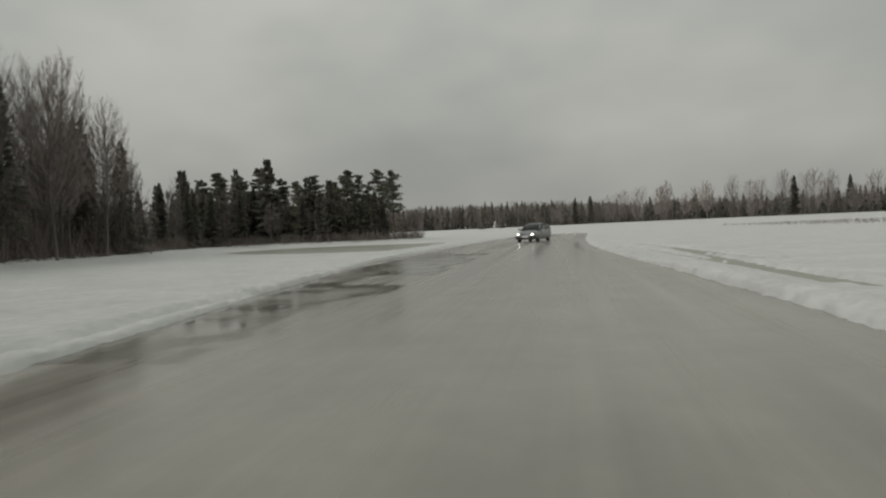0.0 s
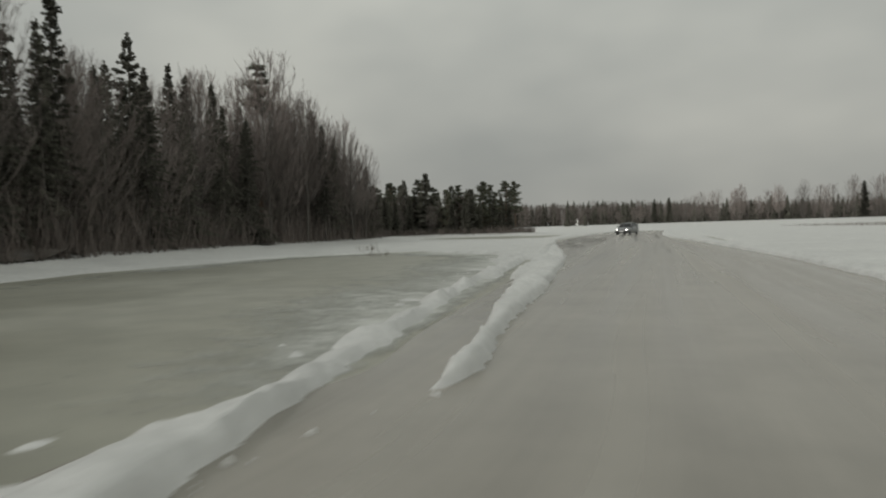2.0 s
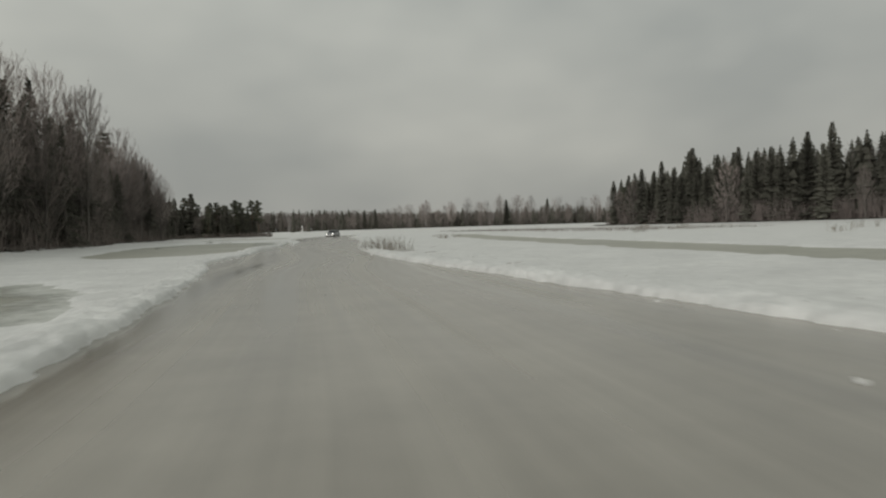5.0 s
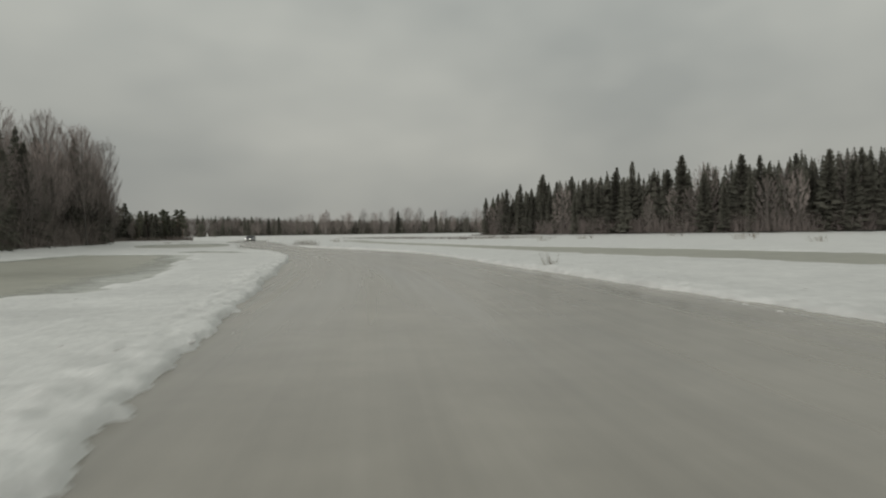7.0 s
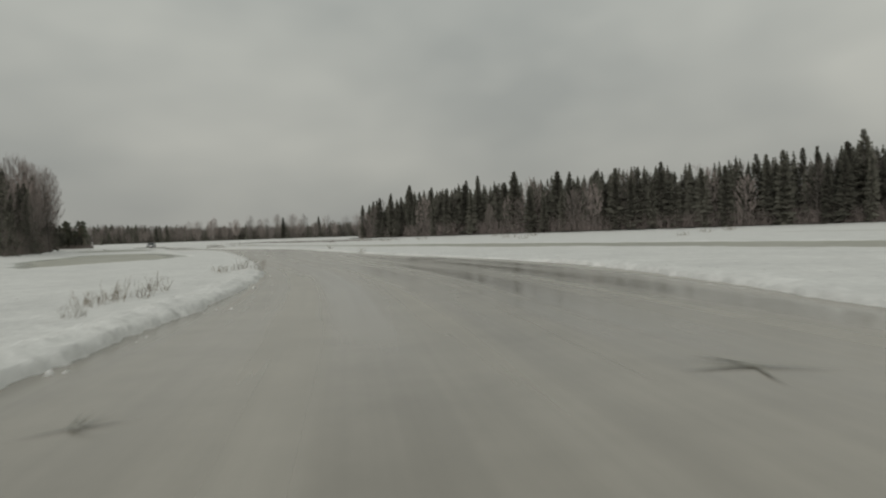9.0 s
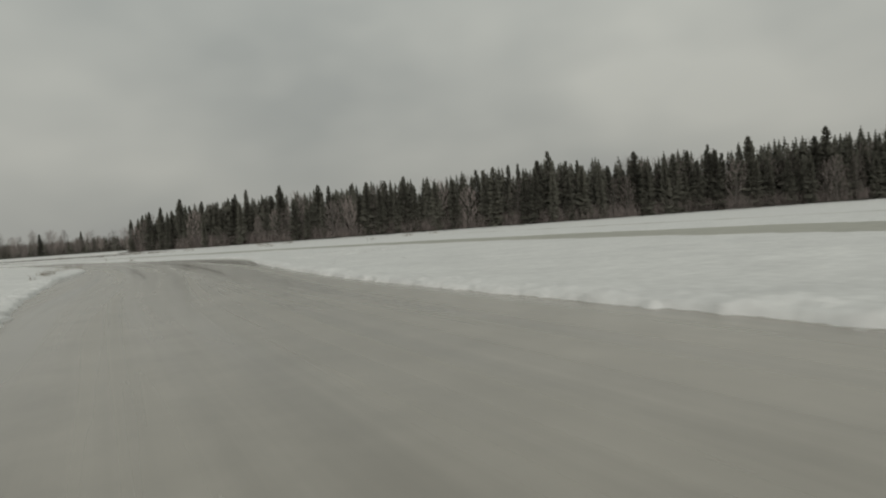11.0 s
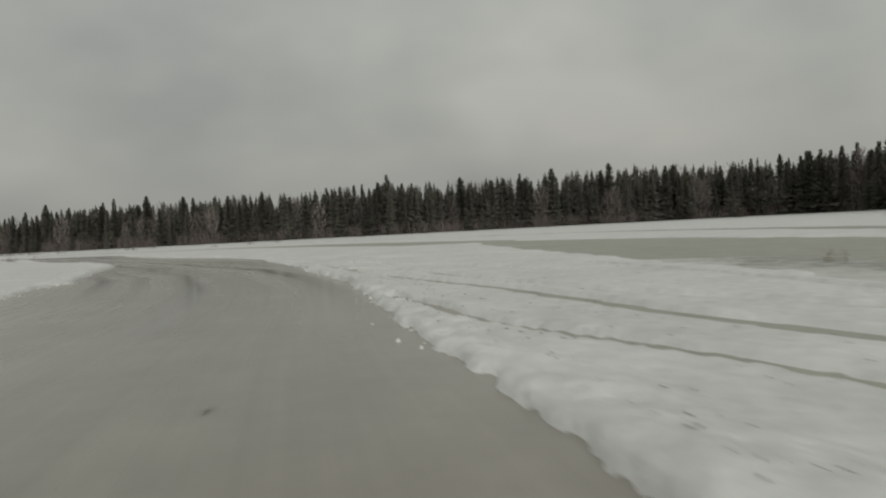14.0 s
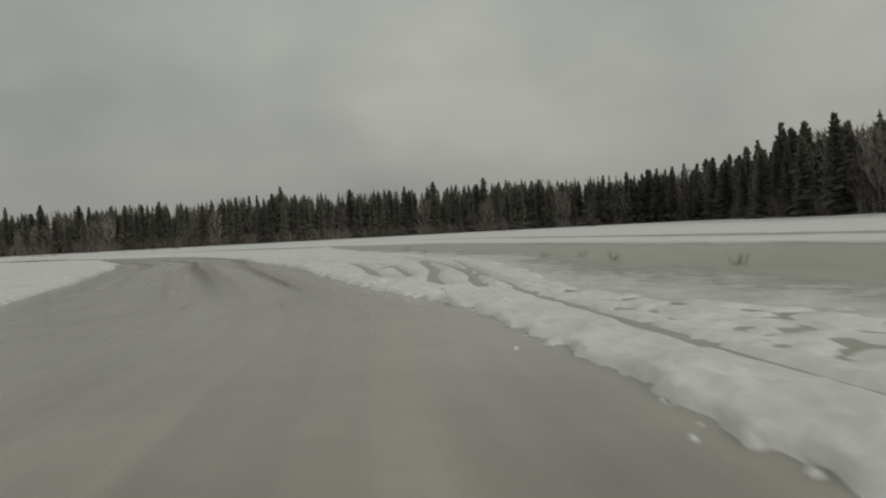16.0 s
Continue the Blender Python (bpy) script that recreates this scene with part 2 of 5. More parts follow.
# ---------------------------------------------------------------- plan of the frozen flood plain
# The driven lane: a centre line with the width to the snow on either side.
LANE_HEAD = [
    (30, 84, 5.5, 4.0), (24, 64, 6.0, 3.5), (16.5, 36, 7.2, 1.9), (10.9, 16, 7.6, 1.85), (6.5, 0, 6.0, 2.65), (2.8, -13, 4.05, 3.2), (0.7, -20.2, 3.1, 3.55),
    (-1.9, -28.5, 2.15, 3.75), (-3.9, -35, 1.65, 4.05), (-4.6, -37.4, 1.4, 4.15), (-5.1, -39.0, 1.95, 4.2), (-6.1, -41.9, 1.8, 4.25), (-7.8, -50.9, 2.6, 3.5), (-9.1, -60.1, 3.3, 2.65), (-10.3, -68.1, 4.4, 2.5),
    (-12.4, -75.6, 2.8, 3.75), (-15.9, -93.5, 2.3, 5.3)]
LANE_TAIL = [
    (-22, -112.2, 2.6, 4.9), (-30.1, -130.2, 1.4, 6.5), (-37.5, -148.3, 1.85, 7.7), (-47, -164.2, 2.9, 5.5), (-55.9, -176.6, 1.8, 5.4), (-64.5, -190.2, 1.2, 5.7),
    (-68.9, -196.7, 2.7, 5.15), (-70.8, -199.2, 3.3, 4.50), (-72.6, -201.7, 3.9, 3.90), (-74.5, -204.3, 4.5, 3.30), (-76.3, -206.8, 5.0, 2.60), (-77.9, -208.3, 5.5, 2.25),
    (-79.5, -209.9, 5.6, 2.05), (-82.6, -212.8, 5.8, 1.85), (-86.1, -215.3, 5.7, 1.75), (-89.7, -217.5, 5.6, 1.90), (-93.2, -219.8, 5.5, 2.0), (-95.6, -221.4, 5.5, 2.05),
    (-99.3, -223.9, 5.5, 2.25), (-104.4, -227.2, 5.6, 1.85), (-108.4, -229.8, 5.6, 1.75), (-111.1, -231.2, 5.6, 2.15), (-113.9, -232.6, 5.6, 2.45), (-121.7, -235.2, 5.6, 2.95),
    (-149, -246, 5.6, 2.8)]
LANE = smooth_line(LANE_HEAD + LANE_TAIL, 5)
LANE_LINE = [(x, y) for x, y, _, _ in LANE]
LANE_WIDTH = np.array([(a, b) for _, _, a, b in LANE])

# Wet ice beside the lane.
POOL_LEFT = [(-4.1, -14), (-4.9, -22), (-5.5, -26.4), (-6.2, -30), (-6.6, -32), (-7.5, -37.3), (-8.6, -41.5), (-9.75, -45), (-11.05, -48.8), (-12.8, -53), (-15, -56.5), (-18.5, -57.5),
             (-21, -50), (-20, -35), (-18.4, -20), (-14, -9), (-8, -6)]
POOL_SMALL = [(-17.2, -84), (-18.8, -86), (-22, -82), (-22, -75), (-18.8, -74), (-17, -79)]
POOL_BEND = [(-22, -86), (-26, -104), (-29.5, -115), (-34, -120), (-42, -126), (-40, -108), (-34, -92), (-28, -78)]
POOL_SHORE = [(-11, 43), (-6, 35), (-1, 30), (3, 28), (5.5, 36), (9, 47), (9.5, 54), (2, 57), (-5, 58), (-10.5, 54)]
LANE_TWO = smooth_line([(30, 8), (20, -18), (12.3, -43), (7.5, -62), (3, -78), (0, -95), (-3, -112), (-7, -130), (-11, -149), (-17, -164), (-24, -178), (-34, -192), (-44, -204)], 3)
POOL_RIGHT = [(-58, -211), (-69, -217), (-75, -220), (-83.9, -224.75), (-91.74, -229.59), (-96.72, -232.24), (-101.84, -233.88), (-106.84, -235.42), (-110.79, -236.9), (-117.72, -242.78), (-129.68, -262.89), (-104.87, -252.25), (-91.74, -244.39),
              (-80.95, -238.08), (-66, -229), (-52, -219), (-41, -204)]
PATCHY = [(-105.86, -232.49), (-117.72, -237.38), (-129.68, -241.89), (-126.68, -252.89), (-109.8, -238.46)]
FAR_LANE = smooth_line([(40, -130), (20, -160), (2, -186), (-14, -210), (-35, -225), (-55, -234), (-78, -246), (-100, -258)], 3)
# Wheel ruts through the snow: line, half width.
RUTS_BEND = [
    ([(-72.4, -207.0), (-73.3, -208.2), (-74.4, -209.4), (-75.6, -210.5), (-77.2, -211.9), (-78.3, -212.8), (-79.2, -213.5), (-80.4, -214.9)], 0.27),
    ([(-80.4, -214.9), (-82.3, -217.0), (-84.2, -219.0), (-86.6, -221.1), (-88.3, -222.8), (-90.2, -224.9), (-92.0, -226.5), (-94.2, -228.0)], 0.23),
    ([(-68.8, -204.0), (-69.8, -205.6), (-71.1, -207.6), (-72.2, -209.3), (-73.8, -211.3), (-75.1, -213.1), (-76.0, -214.6), (-77.5, -216.5), (-80.0, -219.3)], 0.2),
    ([(-76.6, -211.8), (-77.3, -213.0), (-78.2, -214.3), (-79.2, -215.5), (-81.0, -217.0), (-84.0, -219.9), (-85.7, -222.1), (-86.9, -223.9), (-89.8, -226.6)], 0.17),
    ([(-85.0, -217.1), (-86.4, -218.4), (-87.9, -219.7), (-89.3, -221.6), (-90.5, -223.0), (-91.5, -223.6)], 0.14),
    ([(-91.25, -223.38), (-92.81, -224.73), (-94.57, -226.1), (-96.52, -227.35), (-99.39, -229.56), (-104.28, -231.53), (-105.96, -231.99)], 0.13),
    ([(-91.55, -223.59), (-95.7, -226.77), (-101.23, -229.4), (-104.57, -230.74), (-106.15, -231.7)], 0.16),
    ([(-96.83, -230.04), (-102.15, -231.77), (-105.36, -232.47), (-107.24, -232.94), (-108.32, -233.48)], 0.17),
    ([(-90.28, -227.04), (-97.03, -230.43), (-101.74, -232.29), (-105.56, -233.48), (-107.34, -233.84), (-109.01, -234.32)], 0.15),
    ([(-90.08, -227.83), (-96.21, -231.05), (-101.03, -232.51), (-103.88, -233.32), (-106.65, -234.12), (-108.23, -234.68), (-110.1, -235.17), (-112.76, -236.2), (-116.72, -237.67), (-121.69, -239.85)], 0.09),
    ([(-77.1, -219.4), (-82.52, -222.82), (-88.03, -225.96), (-91.35, -227.58), (-92.91, -228.34)], 0.1),
    ([(-65.9, -204.3), (-66.8, -206.5), (-67.5, -208.4), (-67.6, -210.3)], 0.1), ([(-67.9, -205.9), (-68.6, -207.3), (-68.5, -208.4), (-67.4, -210.3)], 0.13),
    ([(-69.1, -208.4), (-69.8, -209.1), (-70.3, -209.5)], 0.11), ([(-72, -209.2), (-71, -209.4), (-70.1, -209.6), (-69.3, -210)], 0.13),
    ([(-67.6, -206.5), (-69.9, -211.6), (-68.7, -213.1), (-69, -216.5), (-72.8, -219.1), (-75.7, -220.4)], 0.1)]
RUTS_ELSEWHERE = [
    ([(-27.4, -159), (-31.1, -161.0), (-34.7, -162.2)], 0.16), ([(-27.5, -160.2), (-32.4, -162.6), (-36.4, -163.6)], 0.2),
    ([(-27.6, -161.6), (-32.6, -163.8), (-36.8, -164.3)], 0.18), ([(-27.6, -162.8), (-33.2, -165.1), (-38.0, -165.3)], 0.26),
    ([(-27.2, -163.6), (-33.9, -165.9), (-38.9, -166.1)], 0.24), ([(-29, -165.1), (-34.3, -166.9), (-39.0, -167.2)], 0.3),
    ([(14.5, 12.4), (12.0, 3.2), (10.7, -1.3), (10.1, -4.2)], 0.24), ([(14.7, 17.8), (12.6, 7.9), (10.8, 0.4), (9.8, -3.5)], 0.18), ([(17.4, 29.8), (16.7, 21.3), (14.1, 8.8), (12.9, 2.8)], 0.26),
    ([(-3.4, -18.9), (-4.4, -24.0), (-5.1, -28.0)], 0.12), ([(-5.1, -27.8), (-5.75, -31.7), (-6.35, -35.7), (-6.7, -37.6), (-6.9, -40.0)], 0.38)]
# A wheel groove and footprints in the snow beside the lane.
GROOVE = [(-2.4, -16.5), (-2.25, -14.2), (-1.8, -12.2), (-1.3, -9.0), (-0.9, -6.5), (-0.1, -2.1), (1.6, 5)]
FOOTPRINTS = [(-3.9, -9.2), (-3.2, -9.7), (-3.4, -8.6), (-2.9, -9.7), (-2.9, -8.8), (-2.9, -8.1), (-2.8, -7.0), (-1.9, -9.4), (-2.4, -6.2), (-2.7, -14.5), (-2.8, -13.4), (-2.5, -5.2),
              (-3.1, -12.4), (-2.2, -4.0)]
RUTS = [(smooth_line(p, 4), w) for p, w in RUTS_BEND + RUTS_ELSEWHERE]
WOOD_LEFT = [(-60, -110), (-44, -100), (-38, -92), (-33, -75), (-28, -52), (-23, -32), (-22, -15), (-22.5, 0), (-20.5, 14), (-17.5, 28), (-15.5, 46), (-13, 62),
             (5, 66), (9, 82), (0, 105), (-25, 140), (-40, 330), (-260, 330), (-260, -110)]
WOOD_RIGHT = [(128, 112), (118, 66), (104, 26), (108, 0), (116, -40), (136, -80), (141, -110), (170, -132), (190, -160), (199, -200), (218, -240), (208, -268), (155, -284),
              (90, -282), (25, -270), (-40, -288), (-140, -310), (-140, -520), (520, -520), (520, 160), (200, 150)]
WOOD_FAR = [(60, 222), (110, 168), (150, 172), (200, 168), (240, 120), (520, 160), (520, 700), (-120, 700), (-60, 318), (20, 300)]


def lane_offset(x, y):
    """How far inside the driven lane a place lies; negative on the snow beside it."""
    d, along, side = distance_to_line(x, y, LANE_LINE)
    ks = np.arange(len(LANE_WIDTH))
    near_side = np.interp(along, ks, LANE_WIDTH[:, 0])
    far_side = np.interp(along, ks, LANE_WIDTH[:, 1])
    return np.where(side > 0, near_side, far_side) - d


def raggedness(x, y, fine):
    """How far the broken edge of the snow strays from its line."""
    r = (rough_field(x, y, 2.3, 3) - 0.5) * 0.14 + (rough_field(x, y, 0.6, 5) - 0.5) * 0.11 + (rough_field(x, y, 0.23, 6) - 0.5) * 0.14
    r = r * (1 - 0.5 * step(y, -40, -36))
    return r + (rough_field(x, y, 0.1, 51) - 0.5) * 0.10 if fine else r


def snow_height(x, y, fine=False):
    """Height of the snow over the ice; below zero where the ice lies bare. fine: with the crumbs of a broken edge."""
    ragged = raggedness(x, y, fine)
    out = -lane_offset(x, y) + ragged
    lumps = (rough_field(x, y, 0.5, 8) - 0.4) * 0.05 + (rough_field(x, y, 0.22, 9) - 0.5) * 0.055
    if fine:
        lumps = lumps + (rough_field(x, y, 0.13, 52) - 0.5) * 0.06 + (rough_field(x, y, 0.07, 53) - 0.5) * 0.035
    ridge = step(-y, 36, 40) * (1 - step(-y, 56, 62))
    lumps = lumps + (0.3 + 1.1 * ridge) * ((rough_field(x, y, 0.31, 55) - 0.45) * 0.11 + (rough_field(x, y, 0.15, 56) - 0.5) * 0.07)
    berm = np.exp(-((out - 0.45) / 0.4) ** 2)
    slab = 1 - 0.2 * step(-y, 188, 200)
    body = slab * (0.05 + 0.025 * rough_field(x, y, 7.0, 11) + 0.02 * rough_field(x, y, 1.3, 12)) + 0.014 * rough_field(x, y, 0.33, 13)
    bulk = 0.015 + 0.07 * slab * step(rough_field(x, y, 8.0, 14), 0.35, 0.9)
    bulk = bulk + 0.07 * np.exp(-((x + 75.8) ** 2 + (y + 209.4) ** 2) / 6.0)
    bulk = bulk + 0.11 * step(-y, 38, 42) * (1 - step(-y, 54, 62)) * (x < -0.19 * (-y) + 1.5)
    h = step(out, 0.0, 0.10) * body + berm * (bulk + lumps)
    h = np.where(out < 0.02, -0.06, h)
    wet = np.full(x.shape, -1e9)
    for ring in (POOL_SMALL, POOL_BEND, POOL_RIGHT, POOL_SHORE):
        wet = np.maximum(wet, inside_depth(x, y, ring))
    d, along, _ = distance_to_line(x, y, LANE_TWO)
    wet = np.maximum(wet, 2.6 + 2.3 * step(-y, 78, 106) - d)
    d, _, _ = distance_to_line(x, y, FAR_LANE)
    wet = np.maximum(wet, 2.6 - d)
    wet = wet + (rough_field(x, y, 4.0, 21) - 0.5) * 0.9 + (rough_field(x, y, 0.9, 22) - 0.5) * 0.7 + ragged * 1.2
    calm = inside_depth(x, y, POOL_LEFT) + ragged * 0.8 + (rough_field(x, y, 1.6, 23) - 0.5) * 0.25
    wet = np.maximum(wet, calm)
    h = np.minimum(h, np.maximum(-wet, 0) * 0.4 - 0.04 * (wet > 0))
    # Clods and crumbs along the edge of the nearest pool, and a few lying in it.
    box = (x > -14) & (x < -2) & (y > -50) & (y < -10)
    if box.any():
        bx, by = x[box], y[box]
        edge = inside_depth(bx, by, POOL_LEFT) + ragged[box]
        crumb = np.maximum(rough_field(bx, by, 0.42, 61) * 0.6 + rough_field(bx, by, 0.19, 62) * 0.4 - 0.36, 0)
        clod = np.maximum(rough_field(bx, by, 0.3, 63) - 0.88 - 0.14 * np.maximum(edge - 0.4, 0), -0.1) * 0.55
        near = np.exp(-((edge + 0.5) / 0.9) ** 2) * step(by, -40, -34)
        g = np.where(h[box] > 0, h[box] * (1 - 0.45 * near) + crumb * 0.30 * near, h[box])
        h[box] = np.where((edge > 0) & (edge < 2.5), np.maximum(g, np.where(clod > 0, clod, -0.04)), g)
    thin = step(inside_depth(x, y, PATCHY), -0.5, 1.5) * (0.25 * rough_field(x, y, 1.1, 43) + 0.45 * rough_field(x, y, 0.34, 41) + 0.3 * rough_field(x, y, 0.16, 42))
    h = np.where(thin > 0.53, np.minimum(h, -0.02), h - 0.05 * thin)
    for line, half in RUTS:
        xs, ys = [p[0] for p in line], [p[1] for p in line]
        box = (x > min(xs) - 2) & (x < max(xs) + 2) & (y > min(ys) - 2) & (y < max(ys) + 2)
        if not box.any():
            continue
        d, _, _ = distance_to_line(x[box], y[box], line)
        d = d + ragged[box] * 0.35
        g = h[box] + 0.012 * np.exp(-((d - half - 0.2) / 0.14) ** 2) * (h[box] > 0)
        h[box] = np.minimum(g, -0.03 + step(d, half * 1.15, half * 1.15 + 0.08) * 0.6)
    box = (x > -6) & (x < 3) & (y > -18) & (y < 6)
    if box.any():
        bx, by = x[box], y[box]
        d, _, side = distance_to_line(bx, by, GROOVE)
        g = h[box] - 0.075 * np.exp(-((d + ragged[box] * 0.2) / 0.10) ** 2) + 0.045 * np.exp(-((d - 0.3) / 0.16) ** 2) * (side < 0)
        for fx, fy in FOOTPRINTS:
            g = g - 0.09 * np.exp(-(((bx - fx) / 0.12) ** 2 + ((by - fy) / 0.2) ** 2))
        h[box] = np.where(h[box] > 0, np.maximum(g, 0.008), h[box])
    shore = np.maximum(np.maximum(inside_depth(x, y, WOOD_LEFT), inside_depth(x, y, WOOD_RIGHT)), inside_depth(x, y, WOOD_FAR))
    h = h + step(shore, -5, 3) * 0.45 * (h > 0)
    h = h + 1.2 * step(inside_depth(x, y, WOOD_FAR), -50, 0) * (h > 0)
    return np.where(shore > -2.0, np.maximum(h, 0.12 + 0.3 * step(shore, -2, 3)), h)


def sheet(name, xs, ys, zs, keep, mat, uvs=None):
    """A grid of faces, without those that keep leaves out."""
    ny, nx = xs.shape
    idx = np.arange(ny * nx).reshape(ny, nx)
    quads = np.stack([idx[:-1, :-1], idx[:-1, 1:], idx[1:, 1:], idx[1:, :-1]], -1).reshape(-1, 4)[keep.ravel()]
    return np.stack([xs, ys, zs], -1).reshape(-1, 3), quads


def mesh_from(name, verts, quads, mat, smooth=True):
    me = bpy.data.meshes.new(name)
    used = np.unique(quads)
    at = np.zeros(len(verts), np.int64)
    at[used] = np.arange(len(used))
    verts, quads = verts[used], at[quads]
    me.vertices.add(len(verts))
    me.vertices.foreach_set("co", verts.astype(np.float32).ravel())
    me.loops.add(quads.size)
    me.loops.foreach_set("vertex_index", quads.astype(np.int32).ravel())
    me.polygons.add(len(quads))
    me.polygons.foreach_set("loop_start", np.arange(0, quads.size, 4, dtype=np.int32))
    me.polygons.foreach_set("use_smooth", np.full(len(quads), smooth))
    me.materials.append(mat)
    me.update(calc_edges=True)
    me.validate()
    return me


# The ice sheet of the whole plain, out to the horizon.
s = Soup()
for i in range(16):
    for j in range(16):
        s.poly([(-1600 + 200 * a, -1700 + 200 * b, 0) for a, b in ((i, j), (i + 1, j), (i + 1, j + 1), (i, j + 1))])
tagged(new("ground", s.mesh("ground", POOL)), "wet grey-green ice sheet of the flooded frozen plain", "ground", kind="structure")

# The driven lane, lying a finger's width over the sheet, with its own length-wise streaks.
me = bpy.data.meshes.new("ice_road")
bm = bmesh.new()
uv = bm.loops.layers.uv.new("UVMap")
prev, run = None, 0.0
for k, (x, y, a, b) in enumerate(LANE):
    x2, y2 = LANE_LINE[min(k + 1, len(LANE) - 1)]
    x1, y1 = LANE_LINE[max(k - 1, 0)]
    d = Vector((x2 - x1, y2 - y1)).normalized()
    side = Vector((d.y, -d.x))
    row = []
    for c in range(13):
        o = a + 0.9 - (a + b + 1.8) * c / 12
        row.append((bm.verts.new((x + side.x * o, y + side.y * o, 0.006)), o))
    if prev:
        run2 = run + math.hypot(x - LANE_LINE[k - 1][0], y - LANE_LINE[k - 1][1])
        for c in range(12):
            (p, po), (q, qo), (r, ro), (t, to) = prev[c], prev[c + 1], row[c + 1], row[c]
            f = bm.faces.new((p, q, r, t))
            for loop, value in zip(f.loops, ((po, run), (qo, run), (ro, run2), (to, run2))):
                loop[uv].uv = value
        run = run2
    prev = row
bm.normal_update()
for f in bm.faces:
    if f.normal.z < 0:
        f.normal_flip()
bm.to_mesh(me)
bm.free()
me.materials.append(TRACK)
tagged(new("road", me), "wet polished grey-brown ice road with faint tyre streaks", "ice road", kind="structure")

# Snow over the plain: fine along the lane, coarser away from it.
all_v, all_q, count = [], [], 0
TILE = 16.0
for tx in range(-17, 33):
    for ty in range(-22, 24):
        x0, y0 = tx * TILE, ty * TILE
        cx, cy = np.array([x0 + 8]), np.array([y0 + 8])
        far = float(distance_to_line(cx, cy, LANE_LINE)[0][0])
        n = 64 if far < 15 else 28 if far < 45 else 6 if far < 130 else 3
        if y0 > 60 and n > 28:
            n = 40
        if -16 <= x0 <= 0 and -48 <= y0 <= -16:
            n = 150
        if -128 <= x0 <= -64 and -256 <= y0 <= -200 and far < 15 or -48 <= x0 <= -32 and -176 <= y0 <= -160:
            n = 128
        c = TILE / n
        g = np.arange(-1, n + 2) * c
        xs, ys = np.meshgrid(x0 + g, y0 + g)
        zs = snow_height(xs, ys)
        if n > 28:
            out = -lane_offset(xs, ys)
            zs -= 0.07 * step(out, -0.4, -0.1) * (1 - step(out, 1.5, 1.9)) * (ys < 18)
        zs[0, :] -= 0.03
        zs[-1, :] -= 0.03
        zs[:, 0] -= 0.03
        zs[:, -1] -= 0.03
        top = np.maximum(np.maximum(zs[:-1, :-1], zs[1:, :-1]), np.maximum(zs[:-1, 1:], zs[1:, 1:]))
        v, q = sheet("", xs, ys, zs, top > 0, SNOW)
        all_v.append(v)
        all_q.append(q + count)
        count += len(v)
tagged(new("snow", mesh_from("snow", np.concatenate(all_v), np.concatenate(all_q), SNOW)), "crusted old snow with ragged banks and wheel ruts on the ice", "snow", kind="structure")

# The broken edges of the snow along the lane, in fine relief.
ks, k = [], 0.0
while k < len(LANE) - 1.001:
    i = int(k)
    gap = math.hypot(LANE_LINE[i + 1][0] - LANE_LINE[i][0], LANE_LINE[i + 1][1] - LANE_LINE[i][1])
    if LANE_LINE[i][1] < 20:
        ks.append(k)
    k += 0.13 / gap
ks = np.array(ks)
cx, cy = (np.interp(ks, np.arange(len(LANE)), [p[n] for p in LANE_LINE]) for n in (0, 1))
dx, dy = np.gradient(np.array([p[0] for p in LANE_LINE])), np.gradient(np.array([p[1] for p in LANE_LINE]))
dx, dy = np.interp(ks, np.arange(len(LANE)), dx), np.interp(ks, np.arange(len(LANE)), dy)
dn = np.hypot(dx, dy)
across = np.concatenate([np.arange(-0.32, 1.0, 0.055), np.arange(1.0, 2.15, 0.11)])
for name, sign, col in (("snow_bank_left", 1, 0), ("snow_bank_right", -1, 1)):
    wide = np.interp(ks, np.arange(len(LANE)), LANE_WIDTH[:, col])
    o = sign * (wide[:, None] + across[None, :])
    xs, ys = cx[:, None] + dy[:, None] / dn[:, None] * o, cy[:, None] - dx[:, None] / dn[:, None] * o
    zs = snow_height(xs, ys, True)
    zs[:, -1] -= 0.05
    top = np.maximum(np.maximum(zs[:-1, :-1], zs[1:, :-1]), np.maximum(zs[:-1, 1:], zs[1:, 1:]))
    v, q = sheet("", xs, ys, zs, top > 0, SNOW)
    if sign < 0:
        q = q[:, ::-1]
    tagged(new(name, mesh_from(name, v, q, SNOW)), "crumbling edge of the old snow along the ice road", "snow bank", kind="structure")

